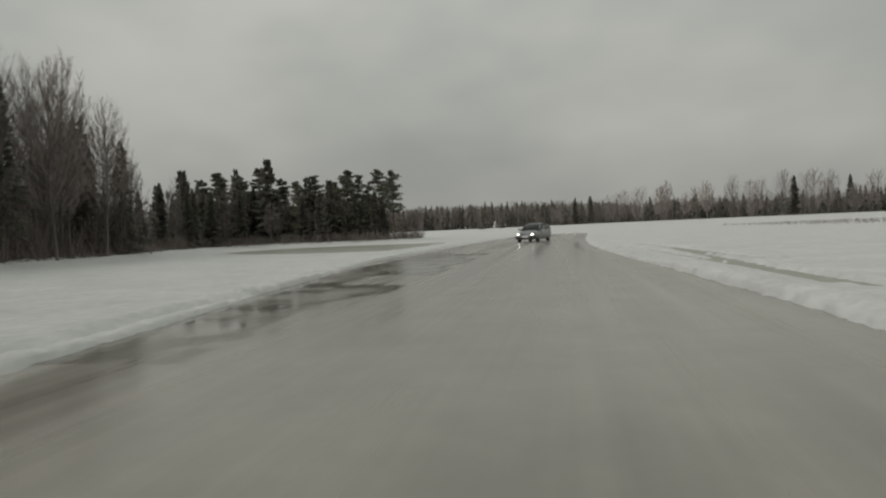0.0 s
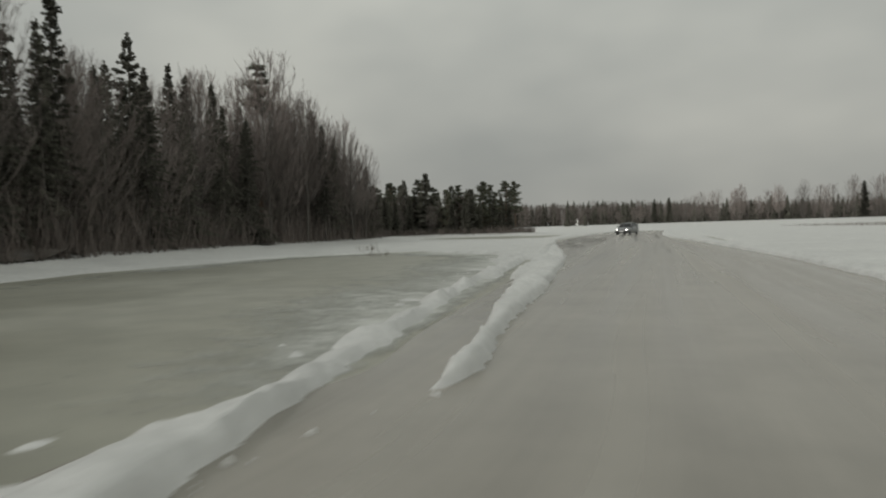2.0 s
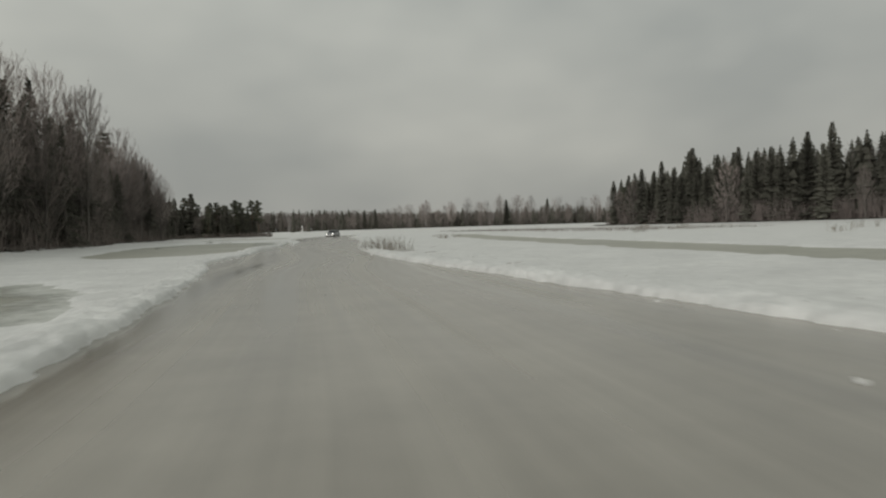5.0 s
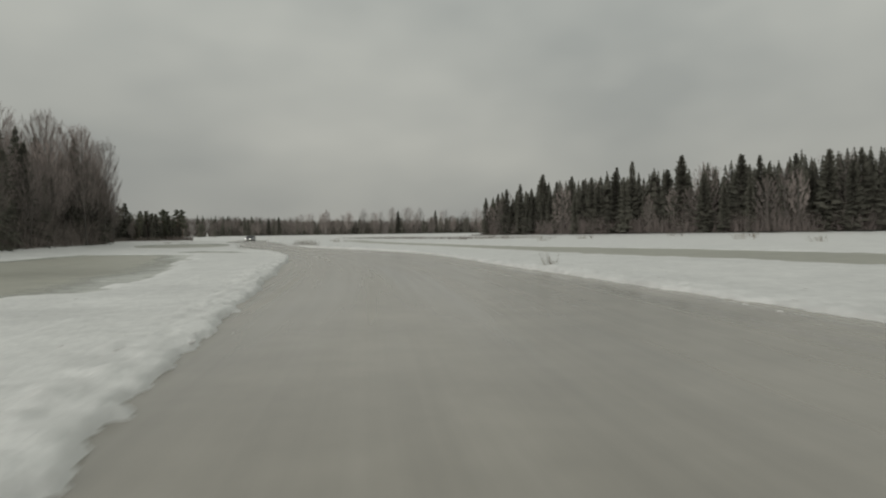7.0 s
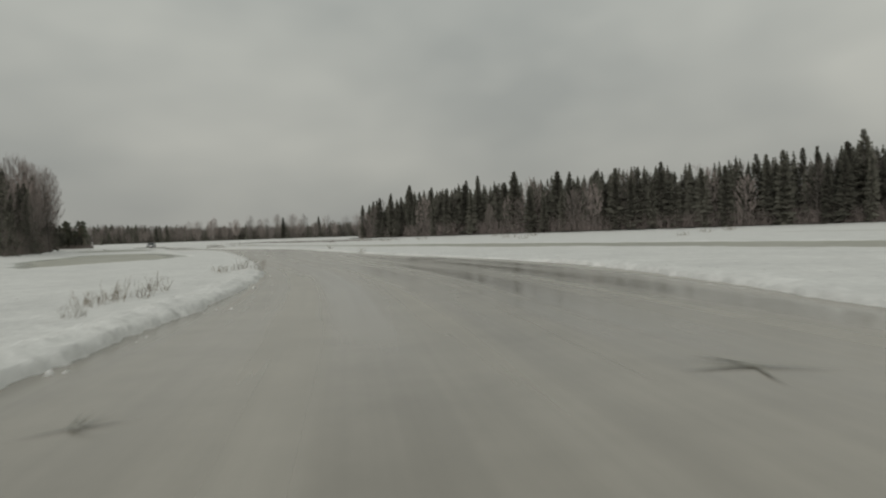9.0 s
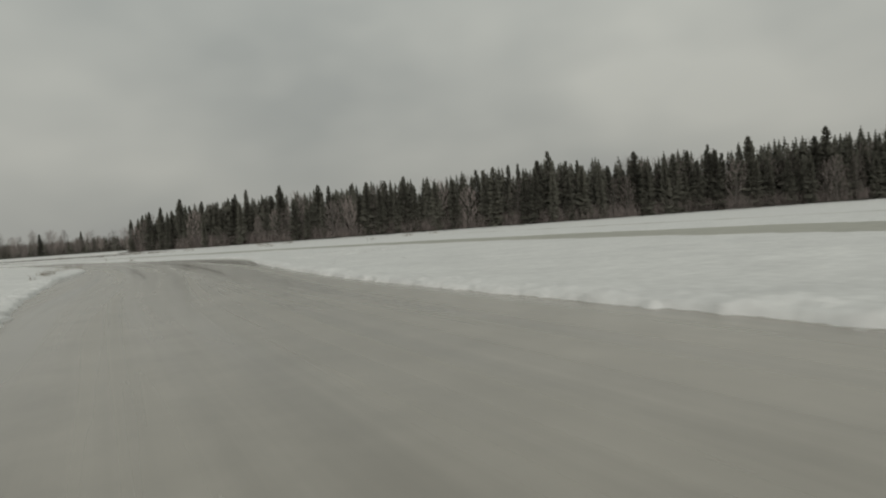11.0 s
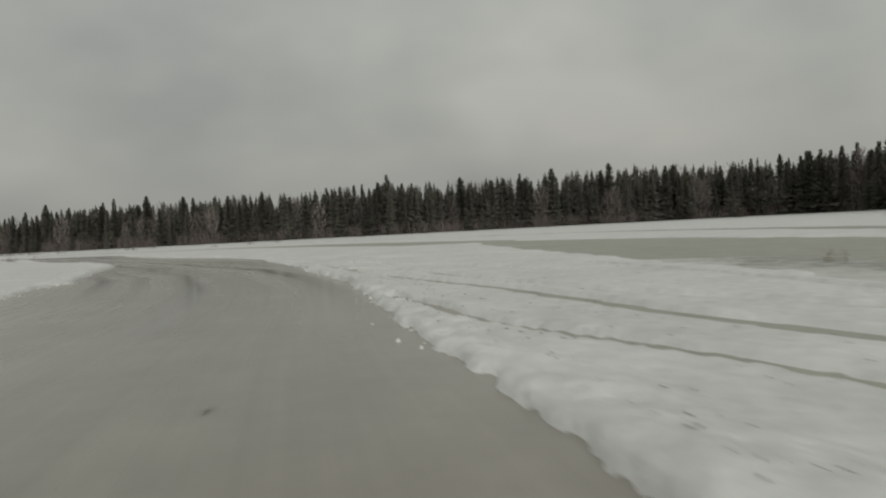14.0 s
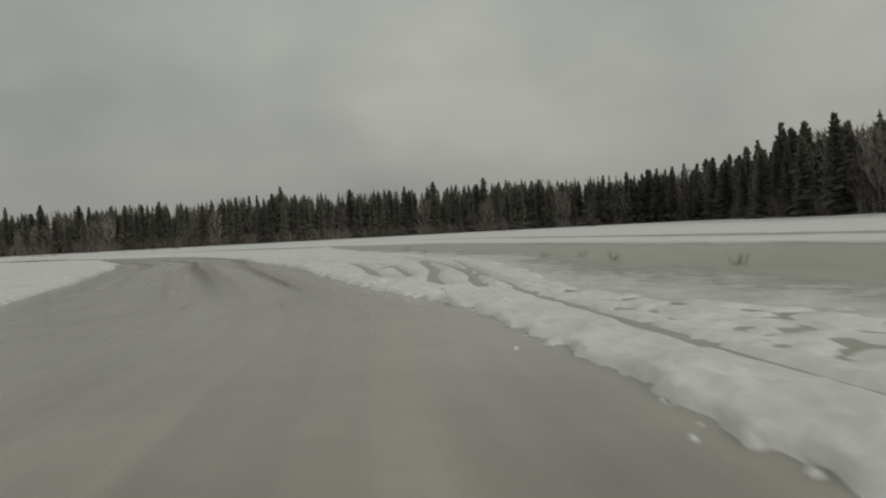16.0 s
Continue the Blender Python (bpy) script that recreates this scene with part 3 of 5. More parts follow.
# Grey slush between the snow and the pools.
for ring, box, reach, much in ((POOL_LEFT, (-17, -2, -56, -8), 4.0, 0.55), (POOL_RIGHT, (-131, -76, -256, -218), 5.0, 0.72), (POOL_BEND, (-43, -20, -127, -80), 2.5, 0.55), (POOL_SMALL, (-24, -15, -88, -72), 2.6, 0.75)):
    xs, ys = np.meshgrid(np.arange(box[0], box[1], 0.25), np.arange(box[2], box[3], 0.25))
    edge = inside_depth(xs, ys, ring)
    soft = rough_field(xs, ys, 3.1, 81) * 0.6 + rough_field(xs, ys, 1.1, 82) * 0.4
    v, q = sheet("", xs, ys, np.full(xs.shape, 0.010), ((edge > -1.2) & (edge < reach) & (lane_offset(xs, ys) < -0.5))[:-1, :-1], SLUSH)
    kept = np.unique(q)
    slush = mesh_from("slush", v, q, SLUSH)
    amount = (0.35 + much * np.clip(1 - edge / (0.7 * reach), 0, 1) + 0.5 * (soft - 0.5)) * step(-edge, -reach, -0.6 * reach) * step(edge, -1.1, -0.3) * step(-lane_offset(xs, ys), 0.6, 1.2)
    if ring is POOL_LEFT:
        amount = amount * step(ys, -42, -33)
    slush.attributes.new("amount", "FLOAT", "POINT").data.foreach_set("value", amount.ravel()[kept].astype(np.float32))
    tagged(new("slush", slush), "grey slush thinning out over the wet ice", "slush", kind="structure")

# Forest floor under the woods.
for ring, name in ((WOOD_LEFT, "forest_floor_left"), (WOOD_RIGHT, "forest_floor_right"), (WOOD_FAR, "forest_floor_far")):
    rx, ry = [p[0] for p in ring], [p[1] for p in ring]
    cell = 1.5 if ring is WOOD_LEFT else 4.0
    xs, ys = np.meshgrid(np.arange(max(min(rx), -120) - 4, min(max(rx), 330) + 4, cell), np.arange(max(min(ry), -400) - 4, min(max(ry), 420) + 4, cell))
    deep = inside_depth(xs, ys, ring) + (rough_field(xs, ys, 5.0, 31) - 0.5) * 3.0
    zs = 0.50 + 0.3 * rough_field(xs, ys, 6.0, 32) + np.maximum(deep, 0) * 0.012 - 0.35 * (deep < 1.2)
    v, q = sheet("", xs, ys, zs, (deep[:-1, :-1] > 0.3) & (deep[1:, 1:] > 0.3), FLOOR)
    tagged(new(name, mesh_from(name, v, q, FLOOR)), "dark forest litter with thin snow patches", "forest floor", kind="structure")

# ---------------------------------------------------------------- trees


def crown_blade(s, base, way, length, width, droop, rng):
    """One spruce bough: a bent, ragged fan that hangs."""
    side = Vector((-way.y, way.x, 0)).normalized()
    tip = base + way * length - Vector((0, 0, droop * length))
    mid = base + way * length * 0.55 - Vector((0, 0, droop * length * 0.3))
    hang = Vector((0, 0, -0.75 * width - 0.08))
    s.poly([base, mid + side * width + hang, tip])
    s.poly([base, tip, mid - side * width + hang])
    for _ in range(3):
        u = rng.uniform(0.3, 1.0)
        p = base.lerp(tip, u)
        w = side * rng.uniform(-1, 1) * width
        s.poly([p, p + w + Vector((0, 0, -rng.uniform(0.25, 0.8))), p + way * 0.25 + w * 0.4])


def spray(s, base, way, length, droop, rng):
    """One spruce bough close to: a thin bent stem with many hanging sprigs."""
    side = Vector((-way.y, way.x, 0)).normalized()
    bend = [base + way * length * u - Vector((0, 0, droop * length * u * u)) + Vector((0, 0, 0.12 * length * u)) for u in (0, 0.35, 0.7, 1.0)]
    n = int(7 + length * 7)
    for _ in range(n):
        u = 0.1 + 0.9 * rng.random() ** 0.65
        k = 0 if u < 0.35 else 1 if u < 0.7 else 2
        lo, hi = ((0, 0.35), (0.35, 0.7), (0.7, 1.0))[k]
        p = bend[k].lerp(bend[k + 1], (u - lo) / (hi - lo))
        out = way * rng.uniform(0.2, 0.6) + side * rng.choice((-1, 1)) * rng.uniform(0.2, 0.9) + Vector((0, 0, -rng.uniform(0.1, 0.9)))
        g = out.normalized() * rng.uniform(0.22, 0.55) * (1.1 - 0.3 * u) * (0.6 + 0.2 * length)
        o = g.cross(Vector((rng.uniform(-1, 1), rng.uniform(-1, 1), 0.4))).normalized() * rng.uniform(0.10, 0.19)
        s.poly([p - o, p + g, p + o])


def make_spruce_near(seed, height, spread, bare=0.1):
    rng = random.Random(seed)
    t, c = Soup(), Soup()
    top = Vector((rng.uniform(-0.2, 0.2), rng.uniform(-0.2, 0.2), height))
    t.tube([Vector((0, 0, -0.5)), Vector((0, 0, height * 0.5)), top], [height * 0.011, height * 0.007, 0.02], 7)
    z = height * bare
    while z < height - 0.3:
        u = z / height
        reach = spread * (1 - u) ** 0.85 * rng.uniform(0.55, 1.12) + 0.12
        for _ in range(rng.randint(7, 10)):
            a = rng.uniform(0, math.tau)
            spray(c, Vector((0, 0, z + rng.uniform(-0.25, 0.25))), Vector((math.cos(a), math.sin(a), 0.5 * u * u)).normalized(), reach * rng.uniform(0.5, 1.15), rng.uniform(0.2, 0.6) * (1.1 - u), rng)
        z += rng.uniform(0.38, 0.62) * (1.2 - 0.4 * u)
    spray(c, top - Vector((0, 0, 0.5)), Vector((0.2, 0.1, 1)).normalized(), 0.6, 0.0, rng)
    return [("trunk", t.mesh("spruce_trunk", BARK)), ("crown", c.mesh("spruce_crown", NEEDLE))]


def make_spruce(seed, height, spread, bare=0.1, sparse=1.0):
    rng = random.Random(seed)
    t, c = Soup(), Soup()
    top = Vector((rng.uniform(-0.15, 0.15), rng.uniform(-0.15, 0.15), height))
    t.tube([Vector((0, 0, -0.5)), Vector((0, 0, height * 0.5)), top], [height * 0.012, height * 0.007, 0.02], 6)
    z = height * bare
    while z < height - 0.25:
        u = z / height
        reach = spread * (1 - u) ** 0.66 * rng.uniform(0.62, 1.12) * min(1.0, 0.55 + 2.5 * u) + 0.10
        for k in range(int(rng.uniform(6, 9) * sparse)):
            if rng.random() < 0.12:
                continue
            a = rng.uniform(0, math.tau)
            r = reach * rng.uniform(0.6, 1.15)
            way = Vector((math.cos(a), math.sin(a), 0.9 * u ** 3)).normalized()
            crown_blade(c, Vector((0, 0, z + rng.uniform(-0.6, 0.6) * (1 - u))), way, r, r * rng.uniform(0.24, 0.42) + 0.06, rng.uniform(0.2, 0.6) * (1.05 - u), rng)
        z += rng.uniform(0.34, 0.58) * (1.2 - 0.75 * u)
    for _ in range(5):
        a = rng.uniform(0, math.tau)
        c.poly([top, top + Vector((0.12 * math.cos(a), 0.12 * math.sin(a), -0.5)), top + Vector((0.12 * math.cos(a + 1), 0.12 * math.sin(a + 1), -0.45))])
    return [("trunk", t.mesh("spruce_trunk", BARK)), ("crown", c.mesh("spruce_crown", NEEDLE))]


def tuft(s, centre, rx, rz, count, size, rng):
    for _ in range(count):
        while True:
            p = Vector((rng.uniform(-1, 1), rng.uniform(-1, 1), rng.uniform(-1, 1)))
            if p.length < 1:
                break
        p = centre + Vector((p.x * rx, p.y * rx, p.z * rz))
        a = Vector((rng.uniform(-1, 1), rng.uniform(-1, 1), rng.uniform(-0.4, 0.8))).normalized() * size * rng.uniform(0.6, 1.3)
        b = a.orthogonal().normalized() * size * rng.uniform(0.2, 0.45)
        s.poly([p - b, p + a, p + b])


def make_pine(seed, height, spread, clear=0.45):
    rng = random.Random(seed)
    t, c = Soup(), Soup()
    pts = [Vector((0, 0, -0.5))]
    for k in range(1, 7):
        pts.append(Vector((rng.uniform(-0.12, 0.12) * k * 0.4, rng.uniform(-0.12, 0.12) * k * 0.4, height * k / 6.2)))
    t.tube(pts, [height * 0.013 * (1 - k / 7.2) + 0.02 for k in range(7)], 6)
    z = height * clear
    while z < height - 0.3:
        u = (z / height - clear) / (1 - clear)
        for _ in range(rng.choice((2, 3, 4))):
            a = rng.uniform(0, math.tau)
            r = spread * (1 - u) ** 0.7 * rng.uniform(0.35, 1.15) + 0.15
            base = Vector((0, 0, z))
            end = base + Vector((math.cos(a) * r, math.sin(a) * r, rng.uniform(-0.15, 0.35) * r + 0.3 * u))
            t.tube([base, base.lerp(end, 0.5) + Vector((0, 0, -0.1)), end], [0.06 * (1.2 - u), 0.04, 0.02], 4)
            for k in range(3):
                tuft(c, base.lerp(end, 0.35 + 0.32 * k) + Vector((rng.uniform(-0.3, 0.3), rng.uniform(-0.3, 0.3), rng.uniform(-0.1, 0.25))), 0.26 + 0.24 * r, 0.13 + 0.06 * r, 40, 0.26, rng)
        z += rng.uniform(0.38, 0.7)
    tuft(c, Vector((0, 0, height - 0.35)), 0.2, 0.5, 36, 0.2, rng)
    return [("trunk", t.mesh("pine_trunk", PINE_BARK)), ("crown", c.mesh("pine_crown", PINE_NEEDLE))]


def make_bare(seed, height, spread, limbs=60, twigs=11, low=0.2, up=1.0, sprigs=7, thick=0.0095):
    """A leafless aspen or birch: trunk, limbs swept up into an egg-shaped crown, and fine twigs that follow them."""
    rng = random.Random(seed)
    t, c = Soup(), Soup()
    pts = [Vector((0, 0, -0.5))]
    for k in range(1, 9):
        last = pts[-1]
        pts.append(Vector((last.x + rng.uniform(-0.16, 0.16), last.y + rng.uniform(-0.16, 0.16), height * 0.96 * k / 8)))
    r0 = height * 0.0085
    t.tube(pts, [r0 * (1 - k / 8.4) + 0.010 for k in range(9)], 6)

    def on_trunk(u):
        k = min(int(u * 8), 7)
        return pts[k].lerp(pts[k + 1], u * 8 - k)

    mid, tall = height * (0.52 + 0.5 * low), height * (0.48 - 0.5 * low)
    for n in range(limbs):
        v = 1.0 - 1.55 * ((n + rng.random()) / limbs)
        a = n * 2.4 + rng.uniform(-0.4, 0.4)
        wide = spread * math.sqrt(max(1 - v * v, 0.0)) * rng.uniform(0.7, 1.04) + 0.1
        top = mid + tall * v * rng.uniform(0.9, 1.0)
        u = max(low, (top - up * (0.9 * wide + 0.08 * height) * rng.uniform(0.75, 1.2)) / height)
        u = min(u, 0.93)
        base = on_trunk(u)
        tip = Vector((base.x + math.cos(a) * wide, base.y + math.sin(a) * wide, max(top, base.z + 0.3 * wide)))
        bow = Vector((math.cos(a), math.sin(a), -0.6)) * 0.10 * wide
        line = [base, base.lerp(tip, 0.34) + bow, base.lerp(tip, 0.68) + bow * 0.8, tip]
        fat = 0.45 + 0.12 * wide
        t.tube(line, [0.040 * fat, 0.028 * fat, 0.016 * fat, 0.005], 4)
        for _ in range(twigs):
            w = 0.2 + 0.8 * rng.random() ** 0.8
            k = min(int(w * 3), 2)
            p = line[k].lerp(line[k + 1], w * 3 - k)
            along = (line[k + 1] - line[k]).normalized()
            g = (along + Vector((rng.uniform(-0.6, 0.6), rng.uniform(-0.6, 0.6), rng.uniform(0.1, 0.7)))).normalized()
            e = p + g * rng.uniform(0.5, 1.3) * (0.6 + 0.1 * spread)
            o = g.orthogonal().normalized() * thick * 1.4
            c.poly([p - o, p + o, e])
            for _ in range(sprigs):
                q = p.lerp(e, rng.uniform(0.1, 1))
                h = (g + Vector((rng.uniform(-0.7, 0.7), rng.uniform(-0.7, 0.7), rng.uniform(-0.1, 0.5)))).normalized() * rng.uniform(0.25, 0.7)
                o = h.orthogonal().normalized() * thick
                c.poly([q - o, q + o, q + h])
    return [("trunk", t.mesh("bare_trunk", BARK)), ("crown", c.mesh("bare_twigs", TWIG))]


def plant(kind, x, y, z, scale, turn, name, label, group, lean=0.0):
    tree = new(name)
    tree.matrix_world = pose(x, y, z, lean, lean * 0.6, turn) @ Matrix.Diagonal((scale * random.uniform(0.9, 1.1), scale * random.uniform(0.9, 1.1), scale, 1))
    tree.empty_display_size = 0.3
    for part_name, data in kind:
        part(part_name, data, tree)
    return tagged(tree, label, "tree", group)


SPRUCES = [make_spruce(11 + k, 20.0, sp, ba, de) for k, (sp, ba, de) in enumerate(((4.3, 0.02, 1.2), (3.6, 0.05, 1.1), (4.8, 0.03, 1.2), (3.2, 0.1, 1.1), (4.0, 0.12, 1.0)))]
NEAR_SPRUCES = [make_spruce_near(91 + k, 18.0, sp, ba) for k, (sp, ba) in enumerate(((3.6, 0.05), (2.9, 0.15), (4.0, 0.03), (2.5, 0.2)))]
PINES = [make_pine(31 + k, 12.0, sp, cl) for k, (sp, cl) in enumerate(((3.9, 0.08), (3.3, 0.16), (4.3, 0.05), (3.2, 0.4)))]
BARES = [make_bare(51 + k, 18.0, sp, li, tw, lo, up) for k, (sp, li, tw, lo, up) in enumerate(((3.7, 84, 11, 0.14, 1.0), (3.1, 76, 11, 0.2, 1.15), (4.2, 90, 11, 0.12, 0.95), (2.7, 70, 11, 0.24, 1.25)))]

FAR_BARES = [make_bare(61 + k, 18.0, sp, 56, 8, lo, up, 5, 0.028) for k, (sp, lo, up) in enumerate(((3.8, 0.12, 1.0), (3.2, 0.2, 1.15), (4.4, 0.1, 0.95)))]

rng = random.Random(5)


def wood_row(line, spacing, back, kinds, heights, group, base=0.45, jitter=1.6):
    """Trees along a line, set back from it. kinds: (weight, variants, full height, name, label). heights: along the line."""
    pts = smooth_line(line, 4)
    total = [0.0]
    for a, b in zip(pts, pts[1:]):
        total.append(total[-1] + math.hypot(b[0] - a[0], b[1] - a[1]))
    d = rng.uniform(0, spacing)
    while d < total[-1]:
        k = max(i for i in range(len(total) - 1) if total[i] <= d)
        u = (d - total[k]) / (total[k + 1] - total[k])
        (ax, ay), (bx, by) = pts[k][:2], pts[k + 1][:2]
        n = Vector((by - ay, ax - bx)).normalized()
        x = ax + (bx - ax) * u + n.x * (back + rng.uniform(-1, 1) * jitter)
        y = ay + (by - ay) * u + n.y * (back + rng.uniform(-1, 1) * jitter)
        h = float(np.interp(d / total[-1], np.linspace(0, 1, len(heights)), heights)) * rng.choice((0.72, 0.8, 0.86, 0.9, 0.94, 1.0, 1.06))
        roll = rng.random() * sum(w for w, *_ in kinds)
        for w, variants, full, name, label in kinds:
            roll -= w
            if roll <= 0:
                break
        h *= 1.08 if variants is BARES else 0.94 if variants is NEAR_SPRUCES else 0.86 if variants is FAR_BARES else 1.0
        plant(rng.choice(variants), x, y, base, h / full, rng.uniform(0, 360), name, label, group, rng.uniform(-1.5, 1.5))
        d += spacing * rng.uniform(0.6, 1.45)


K_SPRUCE = (SPRUCES, 20.0, "spruce_tree", "dark green spruce at the edge of the wood")
K_NEAR_SPRUCE = (NEAR_SPRUCES, 18.0, "spruce_tree", "dark green spruce with drooping boughs in the near wood")
K_BARE = (BARES, 18.0, "bare_tree", "leafless grey aspen with fine upswept twigs")
K_FAR_BARE = (FAR_BARES, 18.0, "bare_tree", "leafless grey birch with a bushy crown before the spruces")
K_PINE = (PINES, 12.0, "pine_tree", "dark green pine with a clear reddish trunk")

# The wood on the near shore: spruces first, bare aspens towards the point.
LEFT_EDGE = [(-38, -92), (-33, -74), (-28, -52), (-23.5, -32), (-22, -15), (-22.5, 0), (-20.5, 14), (-17.5, 28), (-16, 46)]
for back, spacing, top in ((-1.0, 2.6, 0.8), (-3.5, 2.6, 0.95), (-6.5, 2.8, 1.0), (-10.5, 3.6, 0.95), (-15.0, 4.2, 0.9)):
    front = back > -3
    wood_row(LEFT_EDGE[:3], spacing * 1.2, back, [(1.4 if front else 1.0, *K_BARE), (2.4, *K_NEAR_SPRUCE)], [10 * top, 11 * top, 12.5 * top], "trees of the near wood")
    wood_row(LEFT_EDGE[2:7], spacing, back, [(1.5 if front else 0.9, *K_BARE), (1.6 if front else 2.8, *K_NEAR_SPRUCE)], [13.5 * top, 16 * top, 16 * top, 14.2 * top, 15.5 * top], "trees of the near wood")
    wood_row(LEFT_EDGE[6:], spacing * (0.72 if back > -8 else 1.1), back, [(2.4, *K_BARE), (1.3, *K_NEAR_SPRUCE)], [15.5 * top, 16 * top, 13.5 * top, 9.5 * top], "trees of the near wood")
plant(make_pine(77, 17.0, 1.5, 0.74), -24.5, 21.5, 0.4, 1.0, 40, "pine_tree", "tall slim pine with a tuft at its top among bare aspens", "trees of the near wood")
# Low pines on the point beyond it.
YOUNG_SPRUCES = [make_spruce(103, 10.0, 2.9, 0.02, 1.1), make_spruce(104, 10.0, 2.3, 0.04, 1.0)]
for x, y, h, k in ((-19, 72, 8.5, 1), (-16.5, 70, 8.8, 2), (-12, 72, 9.4, 0), (-9.4, 73, 8.4, 1), (-7, 69, 7.4, 2), (-5, 71, 8.2, 0),
                   (-1, 70, 8.6, 2), (0.4, 72, 8.2, 0), (3.0, 70, 8.8, 3), (4.8, 73, 8.9, 3), (-15, 76, 8.8, 2), (-20, 68, 7.0, 0), (-3, 76, 8.0, 1), (1.5, 76, 7.0, 0)):
    plant(PINES[k], x, y, 0.4, h / 12.0, x * 37 % 360, "pine_tree", "low dark pine on the snowy point", "pines on the point", 0.0)
for x, y, h, k in ((-22.5, 76, 10.2, 0), (-14.2, 69, 9.4, 1), (-10.6, 70, 10.6, 0), (-6.2, 74, 8.6, 1), (-3, 68, 7.6, 0), (-17.5, 66, 6.5, 0), (-24.5, 72, 8.0, 1)):
    plant(YOUNG_SPRUCES[k], x, y, 0.4, h / 10.0, x * 37 % 360, "spruce_tree", "broad young spruce among the pines on the point", "pines on the point", 0.0)
wood_row([(-17, 52), (-13, 63), (4, 68)], 1.8, -1.0, [(2, *K_SPRUCE), (1.2, *K_FAR_BARE)], [6.5, 6.5, 6.0, 5.0], "young trees on the point")
wood_row([(-16, 56), (-13, 66), (4, 72)], 2.0, -4.0, [(2, *K_SPRUCE), (1.4, *K_FAR_BARE)], [9, 8, 7.0, 6.0], "young trees on the point")

# The spruce wood across the plain.
RIGHT_EDGE = [(136, 112), (124, 66), (110, 26), (114, 0), (122, -40), (142, -80), (148, -110), (176, -132), (196, -160), (205, -200), (224, -240), (214, -272), (158, -290), (90, -288), (25, -276), (-40, -294)]
RIGHT_TOPS = [18, 21, 20, 20.5, 22, 23.5, 24, 25.5, 27, 28.5, 29, 26.5, 23, 20.5, 19.5, 21]
for back, spacing in ((-1.0, 5.2), (-5.5, 5.6)):
    wood_row(RIGHT_EDGE, spacing, back, [(3.4 if back > -3 else 5.0, *K_SPRUCE), (1.3 if back > -3 else 0.8, *K_FAR_BARE)], [t * (0.86 if back > -3 else 1.0) for t in RIGHT_TOPS], "trees of the far spruce wood", 0.45, 2.2)
plant(PINES[2], 138, 103, 0.4, 13.5 / 12, 20, "pine_tree", "lone bushy pine beside the spruce wood", "trees of the far spruce wood")
plant(SPRUCES[1], 133, -34, 0.4, 1.0, 80, "spruce_tree", "slim spruce standing above its neighbours", "trees of the far spruce wood")
plant(SPRUCES[1], 168, 204, 0.4, 15.0 / 20, 10, "spruce_tree", "slim dark spruce in a belt of bare trees", "trees of the far belt")

# The belt of bare trees at the head of the plain.
for back, spacing in ((-1.0, 7.0), (-6.0, 7.0)):
    wood_row([(62, 226), (110, 176), (150, 180), (190, 178), (215, 150)], spacing, back, [(4, *K_FAR_BARE), (0.3, *K_SPRUCE)], [11, 15.5, 17, 17, 16.5], "trees of the far belt", 0.5, 3.0)


def far_stuff(name, places, mat_needle, label):
    """Far trees joined: ragged cones and twig fans."""
    dark, grey = Soup(), Soup()
    r = random.Random(9)
    for x, y, z, h, conifer in places:
        if conifer:
            zz = 0.08 * h
            while zz < h:
                u = zz / h
                for _ in range(6):
                    a = r.uniform(0, math.tau)
                    w = h * 0.18 * (1 - u) ** 0.66 * r.uniform(0.6, 1.15) + 0.08
                    way = Vector((math.cos(a), math.sin(a), 0))
                    p = Vector((x, y, z + zz))
                    side = Vector((-way.y, way.x, 0)) * w * 0.5
                    dark.poly([p + Vector((0, 0, 0.5)), p + way * w + side - Vector((0, 0, 0.8 * w)), p + way * w - side - Vector((0, 0, 0.8 * w))])
                zz += h * (0.062 - 0.03 * u)
            dark.poly([(x - 0.25, y, z + h * 0.88), (x + 0.25, y, z + h * 0.88), (x, y, z + h)])
        else:
            grey.tube([Vector((x, y, z - 1)), Vector((x + r.uniform(-0.3, 0.3), y, z + h * 0.9))], [0.06, 0.02], 3)
            for _ in range(110):
                v, a = r.random() ** 0.8, r.uniform(0, math.tau)
                w = h * 0.24 * (4 * v * (1 - v)) ** 0.5 * r.random() ** 0.5
                p = Vector((x + math.cos(a) * w, y + math.sin(a) * w, z + h * (0.1 + 0.82 * v)))
                g = Vector((math.cos(a) * 0.5, math.sin(a) * 0.5, r.uniform(0.4, 1.3))).normalized() * h * 0.11 * r.uniform(0.6, 1.3)
                o = g.orthogonal().normalized() * 0.11
                grey.poly([p - o, p + o, p + g])
    for soup, mat, kind_name in ((dark, NEEDLE, name + "_conifers"), (grey, TWIG, name + "_bare_trees")):
        if soup.f:
            tagged(new(kind_name, soup.mesh(kind_name, mat)), label, "woodland", kind="stuff")


